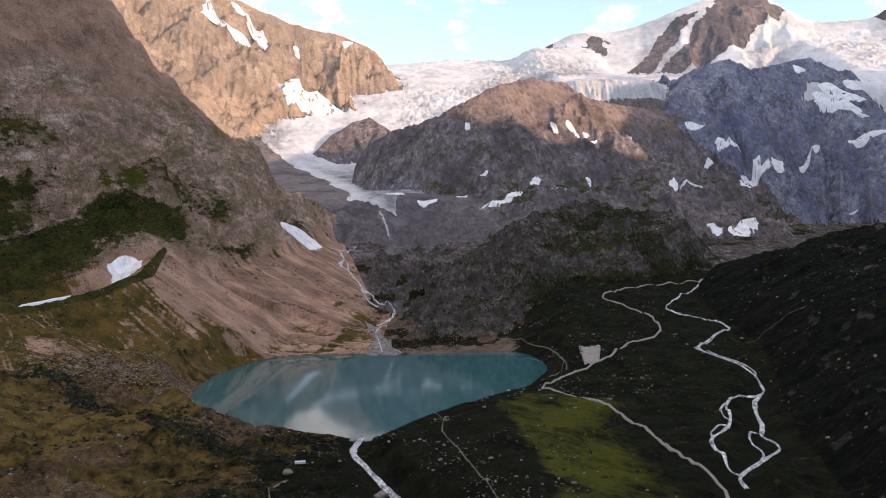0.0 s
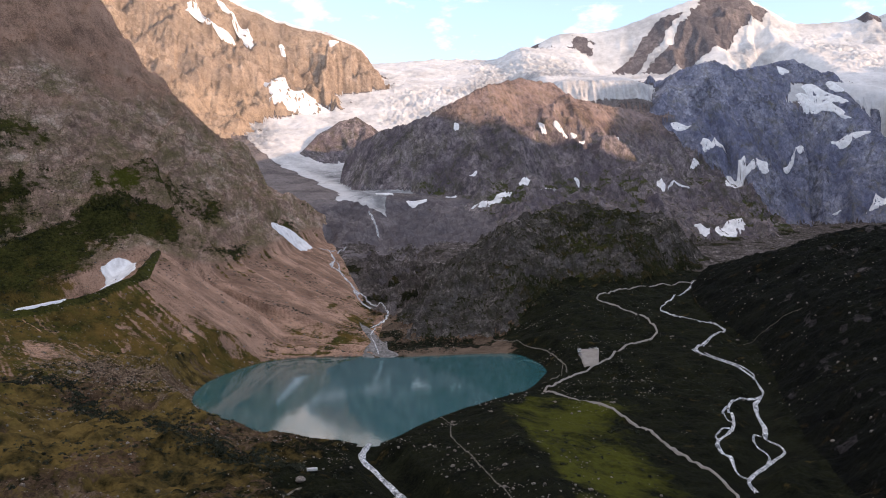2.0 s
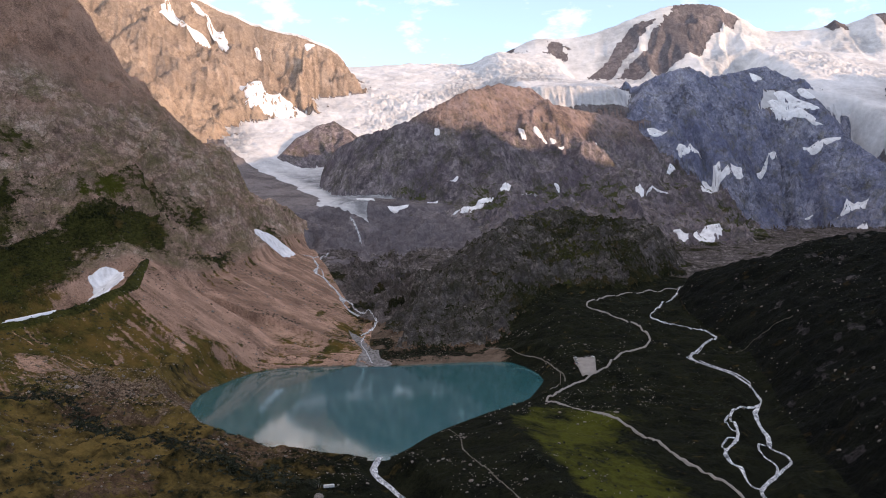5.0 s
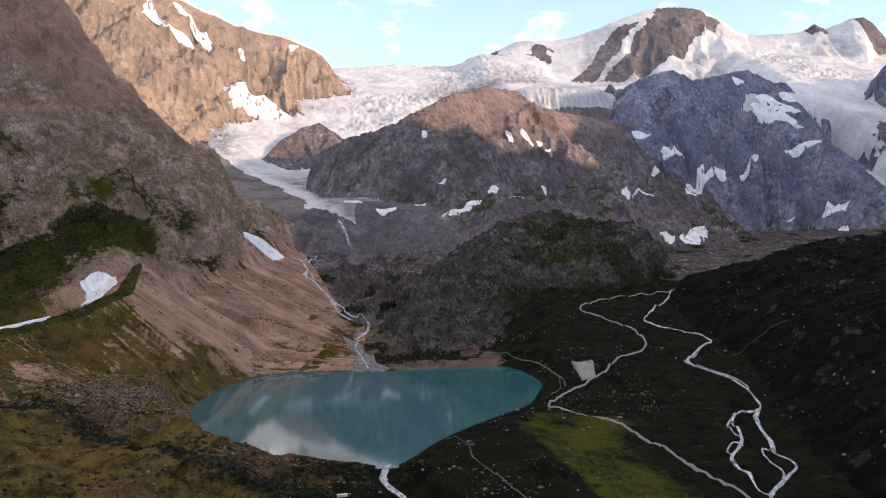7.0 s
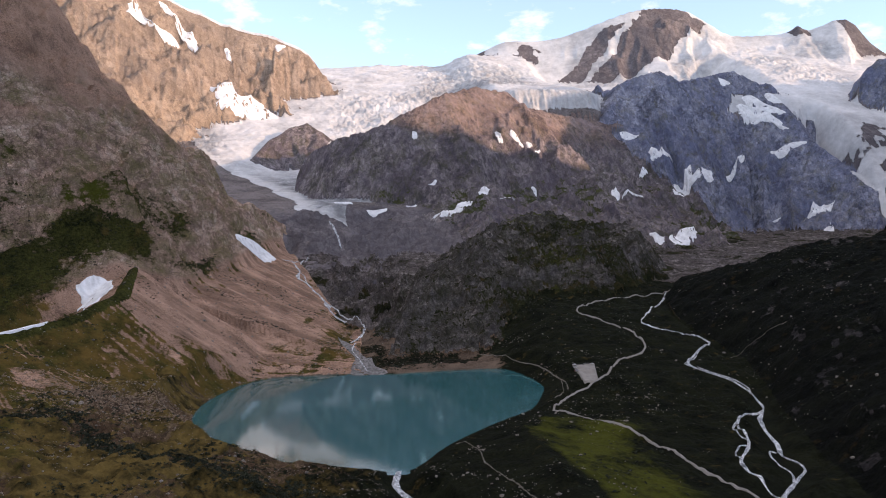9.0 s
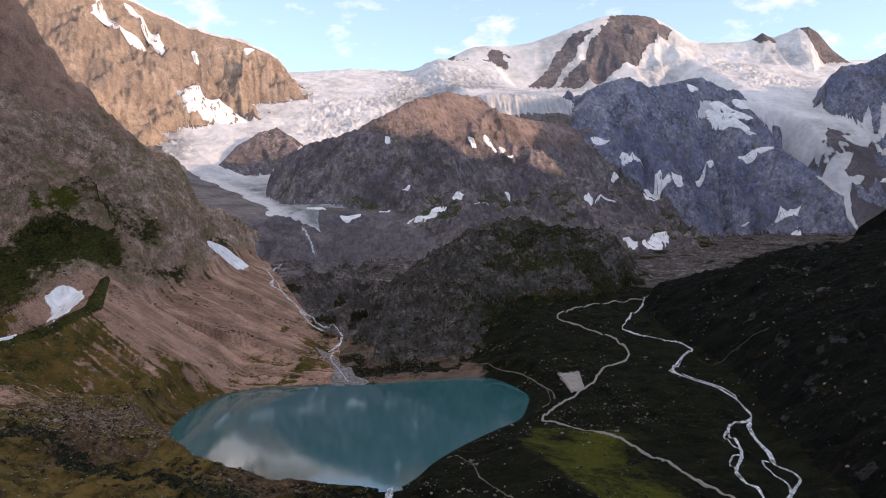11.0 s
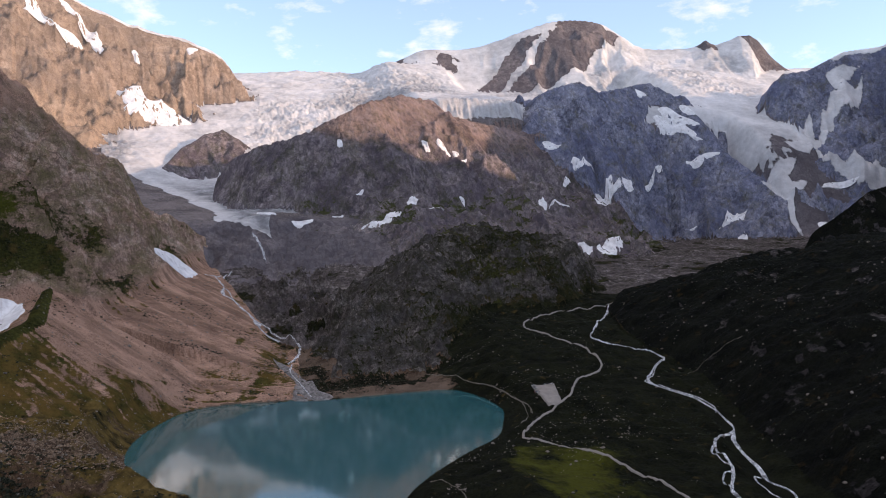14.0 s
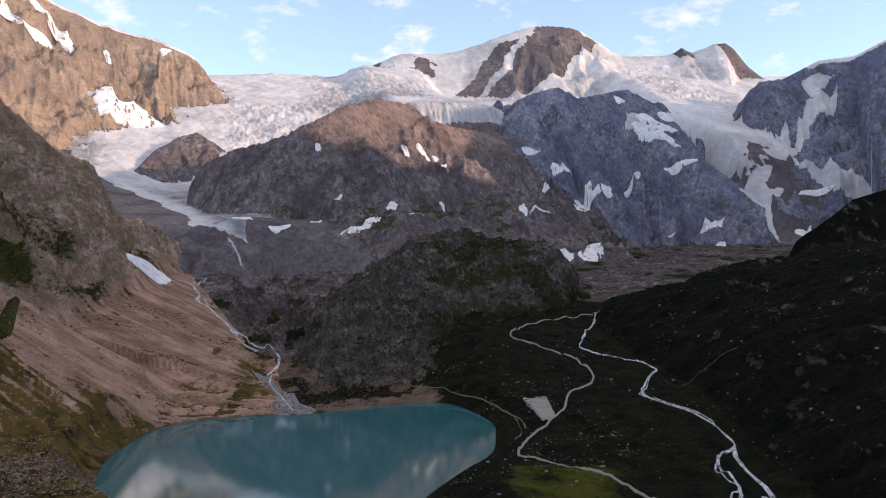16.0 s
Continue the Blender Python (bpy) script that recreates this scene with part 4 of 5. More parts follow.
TORRENT = [(-0.687, 7.849), (-0.809, 8.124), (-0.864, 8.326), (-0.936, 8.715), (-1.055, 9.086), (-1.180, 9.313), (-1.282, 9.499), (-1.294, 9.948), (-1.356, 10.213), (-1.444, 10.547)]
THREADS = [[(-0.639, 7.068), (-0.548, 7.327), (-0.513, 7.667), (-0.556, 7.802), (-0.697, 8.030), (-0.800, 8.380), (-0.932, 8.658)], [(-1.099, 9.237), (-1.175, 9.410), (-1.230, 9.814), (-1.305, 9.956)],
           [(-1.55, 10.40), (-1.48, 10.42), (-1.421, 10.549), (-1.321, 10.832), (-1.251, 11.022)], [(-.50, 5.93), (-.55, 6.3), (-.62, 6.75), (-.60, 7.05)]]
tagged(ribbon("road", ROAD, 3.1, 1.2, GRAVEL), "narrow pale gravel road winding through the valley", "road", kind="structure")
tagged(ribbon("stream", CHANNEL, lambda k: 3.2 + 1.5 * math.sin(k * 40) * math.sin(k * 17), 0.8, WHITE, 4, .8, 3), "white rushing stream with braided channels", "stream", kind="structure")
for k, line in enumerate(SIDES):
    tagged(ribbon("side_channel", line, 2.9 if k == 0 else 1.8, 0.7, WHITE, 3, .8, 13 + k), "white side channel of the rushing stream", "stream", kind="structure")
tagged(ribbon("torrent", TORRENT, lambda k: 6.5 + 2.2 * math.sin(k * 31), 1.3, WHITE, 4, .9, 23), "white glacier torrent falling towards the lake", "stream", kind="structure")
for k, line in enumerate(THREADS):
    tagged(ribbon("side_channel", line, (4.0, 4.0, 3.2, 3.5)[k], 1.0, WHITE, 3, .7, 43 + k), "thin white thread of the glacier torrent", "stream", kind="structure")
tagged(ribbon("outlet_stream", OUTLET, 6.0, 0.8, WHITE, 4, .5, 33), "white outlet stream leaving the lake", "stream", kind="structure")


# ---- paths, gravel and snow ----
def spread_patch(name, outline, lift, material, rings=7, ragged=0.10, seed=0, cuts=6, level=False):
    """A thin sheet with an uneven rim that lies on the land."""
    ring = rounded(outline, cuts, True) * U
    mid = ring.mean(0)
    k = np.arange(len(ring))
    arm = (ring - mid) * (1 + ragged * value_noise(k / 3.2, k * 0.0, seed) + ragged * .8 * value_noise(k / 1.4, k * 0.0, seed + 5))[:, None]
    shares = np.linspace(1, 0, rings + 1)[:-1] ** 0.8
    xy = np.concatenate([mid + arm * s for s in shares] + [mid[None]])
    z = height(xy[:, 0], xy[:, 1])
    m = len(ring)
    grid = z[:-1].reshape(rings, m).copy()
    for _ in range(6 if level else 0):
        soft = (np.roll(grid, 1, 1) + np.roll(grid, -1, 1) + grid) / 3
        soft[1:] = (soft[1:] + np.vstack([soft[:-1]]) + np.vstack([soft[2:], soft[-1:]])) / 3
        grid = np.maximum(grid * .3 + soft * .7, z[:-1].reshape(rings, m) - lift)
    z[:-1] = grid.ravel()
    z[-1] = grid[-1].mean()
    z[m:] += lift
    z[:m] -= lift * 0.6
    faces = [(r * m + i, r * m + (i + 1) % m, (r + 1) * m + (i + 1) % m, (r + 1) * m + i) for r in range(rings - 1) for i in range(m)]
    faces += [((rings - 1) * m + i, (rings - 1) * m + (i + 1) % m, rings * m) for i in range(m)]
    ob = mesh_object(name, np.c_[xy, z], faces, material)
    me = ob.data
    if sum(p.normal.z * p.area for p in me.polygons) < 0:
        me.flip_normals()
    return ob


patch_count = 0


def snow_patch(outline, label):
    global patch_count
    patch_count += 1
    far = np.mean([q[1] for q in outline])
    ob = spread_patch("snow_patch", outline, 1.0 + 0.14 * far, SNOWPATCH, 9, 0.13, patch_count * 7, 9, True)
    return tagged(ob, label, "snow patch", "snow patches on the slopes")


snow_patch([(5.774, 15.388), (6.135, 16.088), (6.318, 16.054), (6.477, 16.082), (6.496, 15.968), (7.007, 16.185), (6.851, 15.989), (6.469, 15.908), (6.367, 15.950), (5.770, 15.136)], "broad old snow patch on dark rock ledges")
snow_patch([(3.976, 13.109), (4.343, 13.190), (3.971, 13.094)], "small old snow patch on dark rock ledges")
snow_patch([(3.791, 13.211), (3.881, 13.188), (3.906, 13.119), (3.752, 12.946)], "small old snow patch on dark rock ledges")
snow_patch([(5.596, 16.162), (5.832, 16.274), (6.138, 16.312), (6.118, 16.261), (5.693, 16.088), (5.611, 16.124)], "small old snow patch on dark rock ledges")
snow_patch([(5.233, 15.758), (5.482, 16.008), (5.446, 15.909), (5.241, 15.729)], "small old snow patch on dark rock ledges")
snow_patch([(4.077, 12.168), (4.292, 12.260), (4.248, 11.995), (4.118, 11.914), (4.090, 12.123)], "small old snow patch on the stony valley floor")
snow_patch([(4.448, 12.293), (4.612, 12.434), (4.997, 12.548), (4.926, 12.375), (4.715, 12.124), (4.365, 12.006)], "small old snow patch on the stony valley floor")
snow_patch([(0.618, 11.866), (0.814, 11.797), (0.973, 12.005), (1.213, 12.349), (1.253, 12.169), (0.998, 11.881), (0.808, 11.739), (0.637, 11.834)], "broad old snow patch on the lower slope of the domed mountain")
snow_patch([(1.376, 12.530), (1.535, 12.645), (1.554, 12.500), (1.435, 12.465)], "small old snow patch on the lower slope of the domed mountain")
snow_patch([(1.715, 12.471), (1.923, 12.847), (1.836, 12.277), (1.734, 12.453)], "small old snow patch on the lower slope of the domed mountain")
snow_patch([(2.377, 13.166), (2.464, 13.212), (2.465, 13.138), (2.401, 13.134)], "small old snow patch on the lower slope of the domed mountain")
snow_patch([(0.567, 12.582), (0.697, 12.701), (0.709, 12.660)], "small old snow patch on the lower slope of the domed mountain")
snow_patch([(0.182, 12.408), (0.344, 12.492), (0.350, 12.470)], "small old snow patch on the lower slope of the domed mountain")
snow_patch([(1.891, 13.894), (1.960, 13.794), (2.018, 13.698), (1.932, 13.671)], "small old snow patch high on the domed mountain")
snow_patch([(2.161, 13.849), (2.307, 13.879), (2.399, 13.791), (2.311, 13.768), (2.189, 13.775)], "small old snow patch high on the domed mountain")
snow_patch([(2.504, 14.120), (2.617, 14.091), (2.533, 14.006)], "small old snow patch high on the domed mountain")
snow_patch([(2.613, 13.897), (2.735, 14.046), (2.739, 13.987)], "small old snow patch high on the domed mountain")
snow_patch([(3.560, 15.352), (3.695, 15.409), (3.676, 15.339), (3.543, 15.243)], "small old snow patch high on the domed mountain")
snow_patch([(-2.022, 9.583), (-1.974, 9.858), (-1.804, 10.288), (-1.624, 10.348), (-1.657, 9.956), (-1.799, 9.840), (-1.956, 9.582)], "broad old snow patch in a gully above the glacier torrent")
snow_patch([(-2.600, 6.010), (-2.550, 6.160), (-2.460, 6.220), (-2.380, 6.160), (-2.340, 5.980), (-2.380, 5.840), (-2.460, 5.740), (-2.520, 5.800), (-2.530, 5.930)], "broad old snow patch in the hollow behind the moraine")
snow_patch([(-2.680, 4.880), (-2.580, 5.010), (-2.480, 5.160), (-2.460, 5.100), (-2.540, 4.960), (-2.630, 4.850)], "small old snow patch in the hollow behind the moraine")
snow_patch([(-0.947, 12.798), (-0.690, 12.658), (-0.657, 12.587), (-0.859, 12.625)], "small old snow patch beside the glacier tongue")
snow_patch([(-0.403, 12.227), (-0.106, 12.229), (-0.203, 12.160), (-0.388, 12.165)], "small old snow patch beside the glacier tongue")
snow_patch([(0.377, 13.292), (0.457, 13.287), (0.453, 13.212), (0.381, 13.211)], "small old snow patch beside the glacier tongue")
snow_patch([(5.108, 16.526), (5.470, 16.478), (5.434, 16.466), (5.125, 16.428)], "small old snow patch on the cragged mountain")
snow_patch([(7.462, 16.520), (7.880, 16.726), (8.084, 16.810), (7.985, 16.694), (7.676, 16.685)], "small old snow patch on the cragged mountain")
snow_patch([(8.702, 16.839), (8.982, 16.752), (8.962, 16.718), (8.700, 16.800)], "small old snow patch on the cragged mountain")
snow_patch([(7.949, 17.820), (8.211, 17.766), (7.994, 17.689)], "small old snow patch on the cragged mountain")
snow_patch([(8.201, 17.413), (8.28, 17.52), (8.655, 17.331), (9.027, 17.02), (9.12, 16.86), (8.80, 17.08), (8.45, 17.25), (8.238, 17.323)], "broad old snow patch on the cragged mountain")
snow_patch([(8.376, 17.58), (8.605, 17.54), (8.87, 17.29), (9.176, 17.08), (8.842, 17.19), (8.55, 17.38)], "broad old snow patch on the cragged mountain")
snow_patch([(8.878, 17.438), (9.085, 17.402), (9.153, 17.215), (8.935, 17.333)], "small old snow patch on the cragged mountain")
snow_patch([(8.745, 16.772), (9.009, 16.72), (9.365, 16.50), (8.956, 16.64)], "small old snow patch on the cragged mountain")
snow_patch([(8.801, 15.669), (9.101, 15.634), (9.35, 15.554), (9.136, 15.47), (8.85, 15.57)], "small old snow patch on the cragged mountain")
snow_patch([(10.87, 15.125), (11.30, 15.20), (11.65, 14.93), (11.32, 15.08)], "small old snow patch on the steep valley ridge")
snow_patch([(-3.987, 19.560), (-3.622, 19.724), (-3.428, 19.478), (-2.888, 19.765), (-2.505, 19.280), (-3.144, 19.070), (-3.742, 18.999), (-3.832, 19.118)], "broad old snow patch on the sunlit rock face")
snow_patch([(-6.220, 20.295), (-6.050, 20.664), (-5.442, 20.167), (-4.984, 20.209), (-5.044, 19.987), (-5.596, 20.136)], "small old snow patch on the sunlit rock face")
snow_patch([(-5.542, 20.928), (-5.446, 21.082), (-5.011, 20.746), (-4.517, 20.548), (-4.588, 20.266), (-5.135, 20.706)], "small old snow patch on the sunlit rock face")
snow_patch([(-2.671, 21.313), (-2.393, 21.468), (-2.540, 21.175)], "small old snow patch on the sunlit rock face")
snow_patch([(-3.950, 20.938), (-3.796, 20.939), (-3.678, 20.381), (-3.878, 20.782)], "small old snow patch on the sunlit rock face")
snow_patch([(10.240, 14.456), (10.512, 14.464), (10.470, 14.221), (10.271, 14.245)], "small old snow patch on the steep valley ridge")
snow_patch([(8.305, 16.115), (8.434, 16.014), (8.392, 16.025)], "small old snow patch on the steep valley ridge")
snow_patch([(8.843, 15.117), (8.921, 14.897), (8.584, 14.436)], "small old snow patch on the steep valley ridge")


TRAIL_KNOLL = [(-0.10, 3.70), (-0.03, 3.52), (-0.03, 3.24), (0.01, 3.02), (0.06, 2.75), (0.10, 2.52), (0.15, 2.2)]
TRAIL_SHORE = [(0.710, 4.691), (0.730, 4.838), (0.750, 5.269), (0.703, 5.645), (0.591, 5.947), (0.465, 6.262), (0.270, 6.438)]
TRAIL_LAKE = [(0.734, 4.962), (0.70, 4.80), (0.660, 4.63), (0.58, 4.52)]
TRACK_HILL = [(1.99, 5.20), (2.09, 5.18), (2.17, 5.11), (2.27, 5.08), (2.33, 5.07)]
LOOP = [(-0.57, 2.73), (-0.60, 2.72), (-0.625, 2.68), (-0.61, 2.60), (-0.58, 2.50)]
FALL = [(-0.983, 11.850), (-0.901, 11.640), (-0.867, 11.504), (-0.818, 11.354)]
PARK = [(0.868, 5.20), (0.935, 5.15), (1.00, 5.10), (0.96, 4.93), (0.925, 4.77), (0.868, 4.746), (0.825, 4.751), (0.842, 4.931)]
DELTA = [(-0.746, 7.129), (-0.633, 6.969), (-0.477, 6.489), (-0.44, 6.139), (-0.36, 5.92), (-0.46, 5.82), (-0.62, 5.90), (-0.599, 6.421), (-0.679, 6.823)]
n = Nodes("river_gravel")
SILT = n.finish(n.ramp(n.noise(4, 8, 0.7, (1, 0.4, 1)), (0.36, (0.06, 0.058, 0.055)), (0.5, (0.145, 0.135, 0.13)), (0.64, (0.26, 0.25, 0.24))), 0.8, n.bump(n.noise(1.5, 5, 0.7), 0.5, 0.3))
for line, width, label in ((TRAIL_KNOLL, 1.6, "trodden footpath over the grassy knoll"), (TRAIL_SHORE, 2.4, "pale footpath along the lake shore"), (TRAIL_LAKE, 1.6, "short footpath down to the lake"),
                           (TRACK_HILL, 2.2, "eroded stony track on the shaded hillside"), (LOOP, 3.0, "farm track bending over the meadow")):
    tagged(ribbon("footpath", line, width, 0.6, EARTH, 2, .5, 51), label, "path", kind="structure")
tagged(ribbon("waterfall", FALL, 7.0, 1.6, WHITE, 4, .4, 61), "white waterfall below the glacier snout", "waterfall", kind="structure")
tagged(spread_patch("parking_area", [tuple(np.array(p) + (np.array(q) - np.array(p)) * k / 5) for p, q in zip(PARK, PARK[1:] + PARK[:1]) for k in range(5)], 1.3, GRAVEL, 8, 0.0, 3, 1), "pale gravel parking area beside the road", "parking area", kind="structure")
tagged(spread_patch("river_delta", DELTA, 0.5, SILT, 10, 0.12, 9), "grey gravel delta where the torrent enters the lake", "gravel flat", kind="structure")


# ---- small things ----
def part(name, bm, material, parent, label=""):
    me = bpy.data.meshes.new(name)
    bm.to_mesh(me)
    bm.free()
    me.materials.append(material)
    ob = new(name, me)
    ob.parent = parent
    if label:
        ob["label"] = label
    return ob


def plain(name, colour, rough, metal=0.0, spots=0.25):
    n = Nodes(name)
    g = n.noise(0.5, 6, 0.65)
    return n.finish(n.ramp(g, (0.3, tuple(c * (1 - spots) for c in colour)), (0.7, colour)), rough, n.bump(g, 0.1, 0.02), Metallic=metal)


def box(size, at=(0, 0, 0), bevel=0.0):
    bm = bmesh.new()
    bmesh.ops.create_cube(bm, size=1, matrix=Matrix.Translation(at) @ Matrix.Diagonal((*size, 1)))
    if bevel:
        bmesh.ops.bevel(bm, geom=bm.edges[:], offset=bevel, segments=2, affect="EDGES")
    return bm


def wheel(radius, width, at):
    bm = bmesh.new()
    bmesh.ops.create_cone(bm, cap_ends=True, segments=16, radius1=radius, radius2=radius, depth=width, matrix=Matrix.Translation(at) @ Matrix.Rotation(radians(90), 4, "X"))
    return bm


RUBBER, GLASS = plain("tyre_rubber", (0.02, 0.02, 0.02), 0.9), plain("dark_glass", (0.02, 0.025, 0.03), 0.1, 0.0, 0.1)
PAINTS = [("white", (0.75, 0.75, 0.74)), ("silver", (0.45, 0.46, 0.47)), ("dark blue", (0.03, 0.05, 0.12)), ("black", (0.03, 0.03, 0.032)), ("red", (0.30, 0.03, 0.03))]


def parked_car(paint, material):
    root = new("parked_car")
    bm = box((4.3, 1.75, 0.62), (0, 0, 0.58), 0.14)
    part("body", bm, material, root)
    bm = bmesh.new()
    bmesh.ops.create_cube(bm, size=1, matrix=Matrix.Translation((-0.15, 0, 1.14)) @ Matrix.Diagonal((2.5, 1.55, 0.56, 1)))
    for v in bm.verts:
        if v.co.z > 1.2:
            v.co.x = -0.15 + (v.co.x + 0.15) * 0.66
            v.co.y *= 0.84
    bmesh.ops.bevel(bm, geom=bm.edges[:], offset=0.06, segments=2, affect="EDGES")
    part("windows", bm, GLASS, root, "dark tinted windows")
    part("roof", box((1.55, 1.25, 0.07), (-0.15, 0, 1.43), 0.03), material, root)
    for x in (-1.35, 1.35):
        for y in (-0.82, 0.82):
            part("wheel", wheel(0.32, 0.22, (x, y, 0.32)), RUBBER, root, "black rubber tyre")
    return tagged(root, "%s car parked on the gravel" % paint, "car", "cars on the parking area")


models = [parked_car(name, plain(name.replace(" ", "_") + "_paint", c, 0.3, 0.1, 0.08)) for name, c in PAINTS]
spots = [(0.878, 5.165, 20, 0), (0.874, 5.135, 18, 1), (0.870, 5.105, 20, 0), (0.866, 5.075, 17, 4), (0.862, 5.045, 20, 2), (0.860, 5.010, 19, 0), (0.955, 5.105, 110, 3), (0.975, 5.085, 108, 0), (0.940, 5.125, 109, 1)]
placed = set()
for x, y, deg, k in spots:
    z = height(x * U, y * U)[0] + 0.75
    m = pose(x * U, y * U, z, 0, 0, deg)
    if k in placed:
        copy_thing(models[k], m)
    else:
        models[k].matrix_basis = m
        placed.add(k)

# livestock trailer on the meadow
TIN, STEEL = plain("white_sheet_metal", (0.72, 0.72, 0.70), 0.5), plain("grey_steel", (0.25, 0.25, 0.25), 0.5, 0.7)
tx, ty = -0.552 * U, 2.862 * U
trailer = new("trailer")
trailer.matrix_basis = pose(tx, ty, height(tx, ty)[0] + 0.1, 0, 0, 8)
part("body", box((6.6, 2.2, 1.5), (0, 0, 1.55), 0.08), TIN, trailer)
part("chassis", box((6.8, 1.9, 0.25), (0, 0, 0.7), 0.04), STEEL, trailer, "grey steel chassis")
part("drawbar", box((2.0, 0.16, 0.14), (4.2, 0, 0.62), 0.03), STEEL, trailer, "grey steel drawbar")
part("rear_door", box((0.08, 1.9, 1.3), (-3.34, 0, 1.55), 0.02), STEEL, trailer)
for x in (-1.6, 0.2):
    for y in (-1.0, 1.0):
        part("wheel", wheel(0.42, 0.28, (x, y, 0.42)), RUBBER, trailer, "black rubber tyre")
tagged(trailer, "white sheet metal trailer standing on the meadow", "trailer")
WOOD = plain("grey_wood", (0.28, 0.25, 0.21), 0.9)
for k in range(3):
    px, py = tx - 5.5 - 1.2 * k, ty + 1.0 + 0.9 * k
    bm = box((0.22, 0.22, 2.6), (0, 0, 1.2), 0.03)
    post = new("wooden_post", bpy.data.meshes.new("wooden_post"))
    bm.to_mesh(post.data)
    bm.free()
    post.data.materials.append(WOOD)
    post.matrix_basis = pose(px, py, height(px, py)[0] - 0.1, 4 * k - 3, 3, 20 * k)
    tagged(post, "weathered grey wooden post beside the trailer", "post", "posts beside the trailer")

# ---- boulders, stones and shrubs ----
n = Nodes("boulder_stone")
g, g2 = n.noise(0.9, 8, 0.68, (1, 1, 1), 0.6), n.noise(6, 4, 0.6)
PALE = n.finish(n.ramp(n.math("ADD", n.math("MULTIPLY", g, .6), n.math("MULTIPLY", g2, .4)), (0.38, (0.060, 0.050, 0.042)), (0.5, (0.17, 0.145, 0.122)), (0.62, (0.33, 0.29, 0.25))), 0.92, n.bump(g, 0.7, 0.25))
n = Nodes("tan_stone")
g = n.noise(1.1, 8, 0.68, (1, 1, 1), 0.6)
TAN = n.finish(n.ramp(g, (0.36, (0.055, 0.037, 0.024)), (0.5, (0.20, 0.137, 0.088)), (0.62, (0.34, 0.25, 0.175))), 0.92, n.bump(g, 0.7, 0.25))
n = Nodes("shrub_leaves")
LEAF = n.finish(n.ramp(n.noise(3, 5, 0.7), (0.35, (0.008, 0.012, 0.006)), (0.65, (0.030, 0.036, 0.014))), 0.9)


def boulder_mesh(seed):
    rnd = random.Random(seed)
    bm = bmesh.new()
    bmesh.ops.create_icosphere(bm, subdivisions=3, radius=1)
    cuts = [(Vector((rnd.uniform(-1, 1), rnd.uniform(-1, 1), rnd.uniform(-.4, 1))).normalized(), rnd.uniform(.55, .85)) for _ in range(9)]
    for v in bm.verts:
        for d, far in cuts:
            over = v.co.dot(d) - far
            if over > 0:
                v.co -= d * over * 0.9
        v.co *= 1 + 0.07 * noise.noise(v.co * 2.3 + Vector((seed, 0, 0))) + .04 * noise.noise(v.co * 6)
        v.co.z *= .78
    me = bpy.data.meshes.new("boulder")
    bm.to_mesh(me)
    bm.free()
    me.materials.append(PALE)
    return me


shapes = [boulder_mesh(k) for k in range(5)]


def boulder(x, y, size, k, label):
    ob = new("boulder", shapes[k % 5])
    rnd = random.Random(k * 13 + 1)
    z = height(x * U, y * U)[0]
    ob.matrix_basis = pose(x * U, y * U, z + size * .18, rnd.uniform(-12, 12), rnd.uniform(-12, 12), rnd.uniform(0, 360)) @ Matrix.Diagonal((size * rnd.uniform(.85, 1.25), size * rnd.uniform(.8, 1.1), size * rnd.uniform(.75, 1.05), 1))
    return tagged(ob, label, "boulder", "boulders on the meadows")


boulder(-0.580, 2.778, 3.2, 1, "large reddish-grey boulder beside the farm track")
boulder(-1.908, 3.935, 4.0, 2, "large pale boulder at the foot of the moraine")
boulder(-1.862, 3.918, 3.2, 3, "pale boulder leaning beside a larger one")
boulder(-0.245, 2.735, 3.6, 4, "pale boulder on the bank of the outlet stream")
boulder(-0.255, 2.66, 3.0, 5, "pale boulder on the bank of the outlet stream")
rnd = random.Random(5)
made = 5
while made < 70:
    x, y = rnd.uniform(-2.0, 2.6), rnd.uniform(2.5, 6.6)
    h, k, q = relief(np.array([x]), np.array([y]))
    if h[0] > .012 and q["shore"][0] > .05 and k[0] in (0, 7, 8) and abs(q["dr"][0]) > .04 and abs(q["ds"][0]) > .05:
        boulder(x, y, rnd.uniform(1.0, 2.0), made, ("weathered pale boulder on shaded turf", "lichen-grey boulder half sunk in the meadow", "angular light boulder among the grass")[made % 3])
        made += 1


def scatter(count, seed, low, high, chance, sizes, power):
    """Random places (metres) whose chance is a function of the land, with sizes."""
    r = np.random.RandomState(seed)
    x, y = r.uniform(low[0], high[0], count), r.uniform(low[1], high[1], count)
    h, k, q = relief(x, y)
    keep = r.rand(count) < chance(x, y, h, k, q)
    x, y, h = x[keep], y[keep], h[keep]
    size = sizes[0] * (1 - r.rand(len(x)) * (1 - (sizes[0] / sizes[1]) ** power)) ** (-1 / power)
    return x * U, y * U, h * U, size, r


def mass(name, verts, faces, material, smooth=False):
    me = bpy.data.meshes.new(name)
    k = faces.shape[1]
    me.vertices.add(len(verts))
    me.vertices.foreach_set("co", verts.astype(np.float32).ravel())
    me.loops.add(faces.size)
    me.loops.foreach_set("vertex_index", faces.astype(np.int32).ravel())
    me.polygons.add(len(faces))
    me.polygons.foreach_set("loop_start", np.arange(0, faces.size, k, dtype=np.int32))
    me.materials.append(material)
    me.update(calc_edges=True)
    me.validate()
    return new(name, me)


bm = bmesh.new()
bmesh.ops.create_icosphere(bm, subdivisions=1, radius=1)
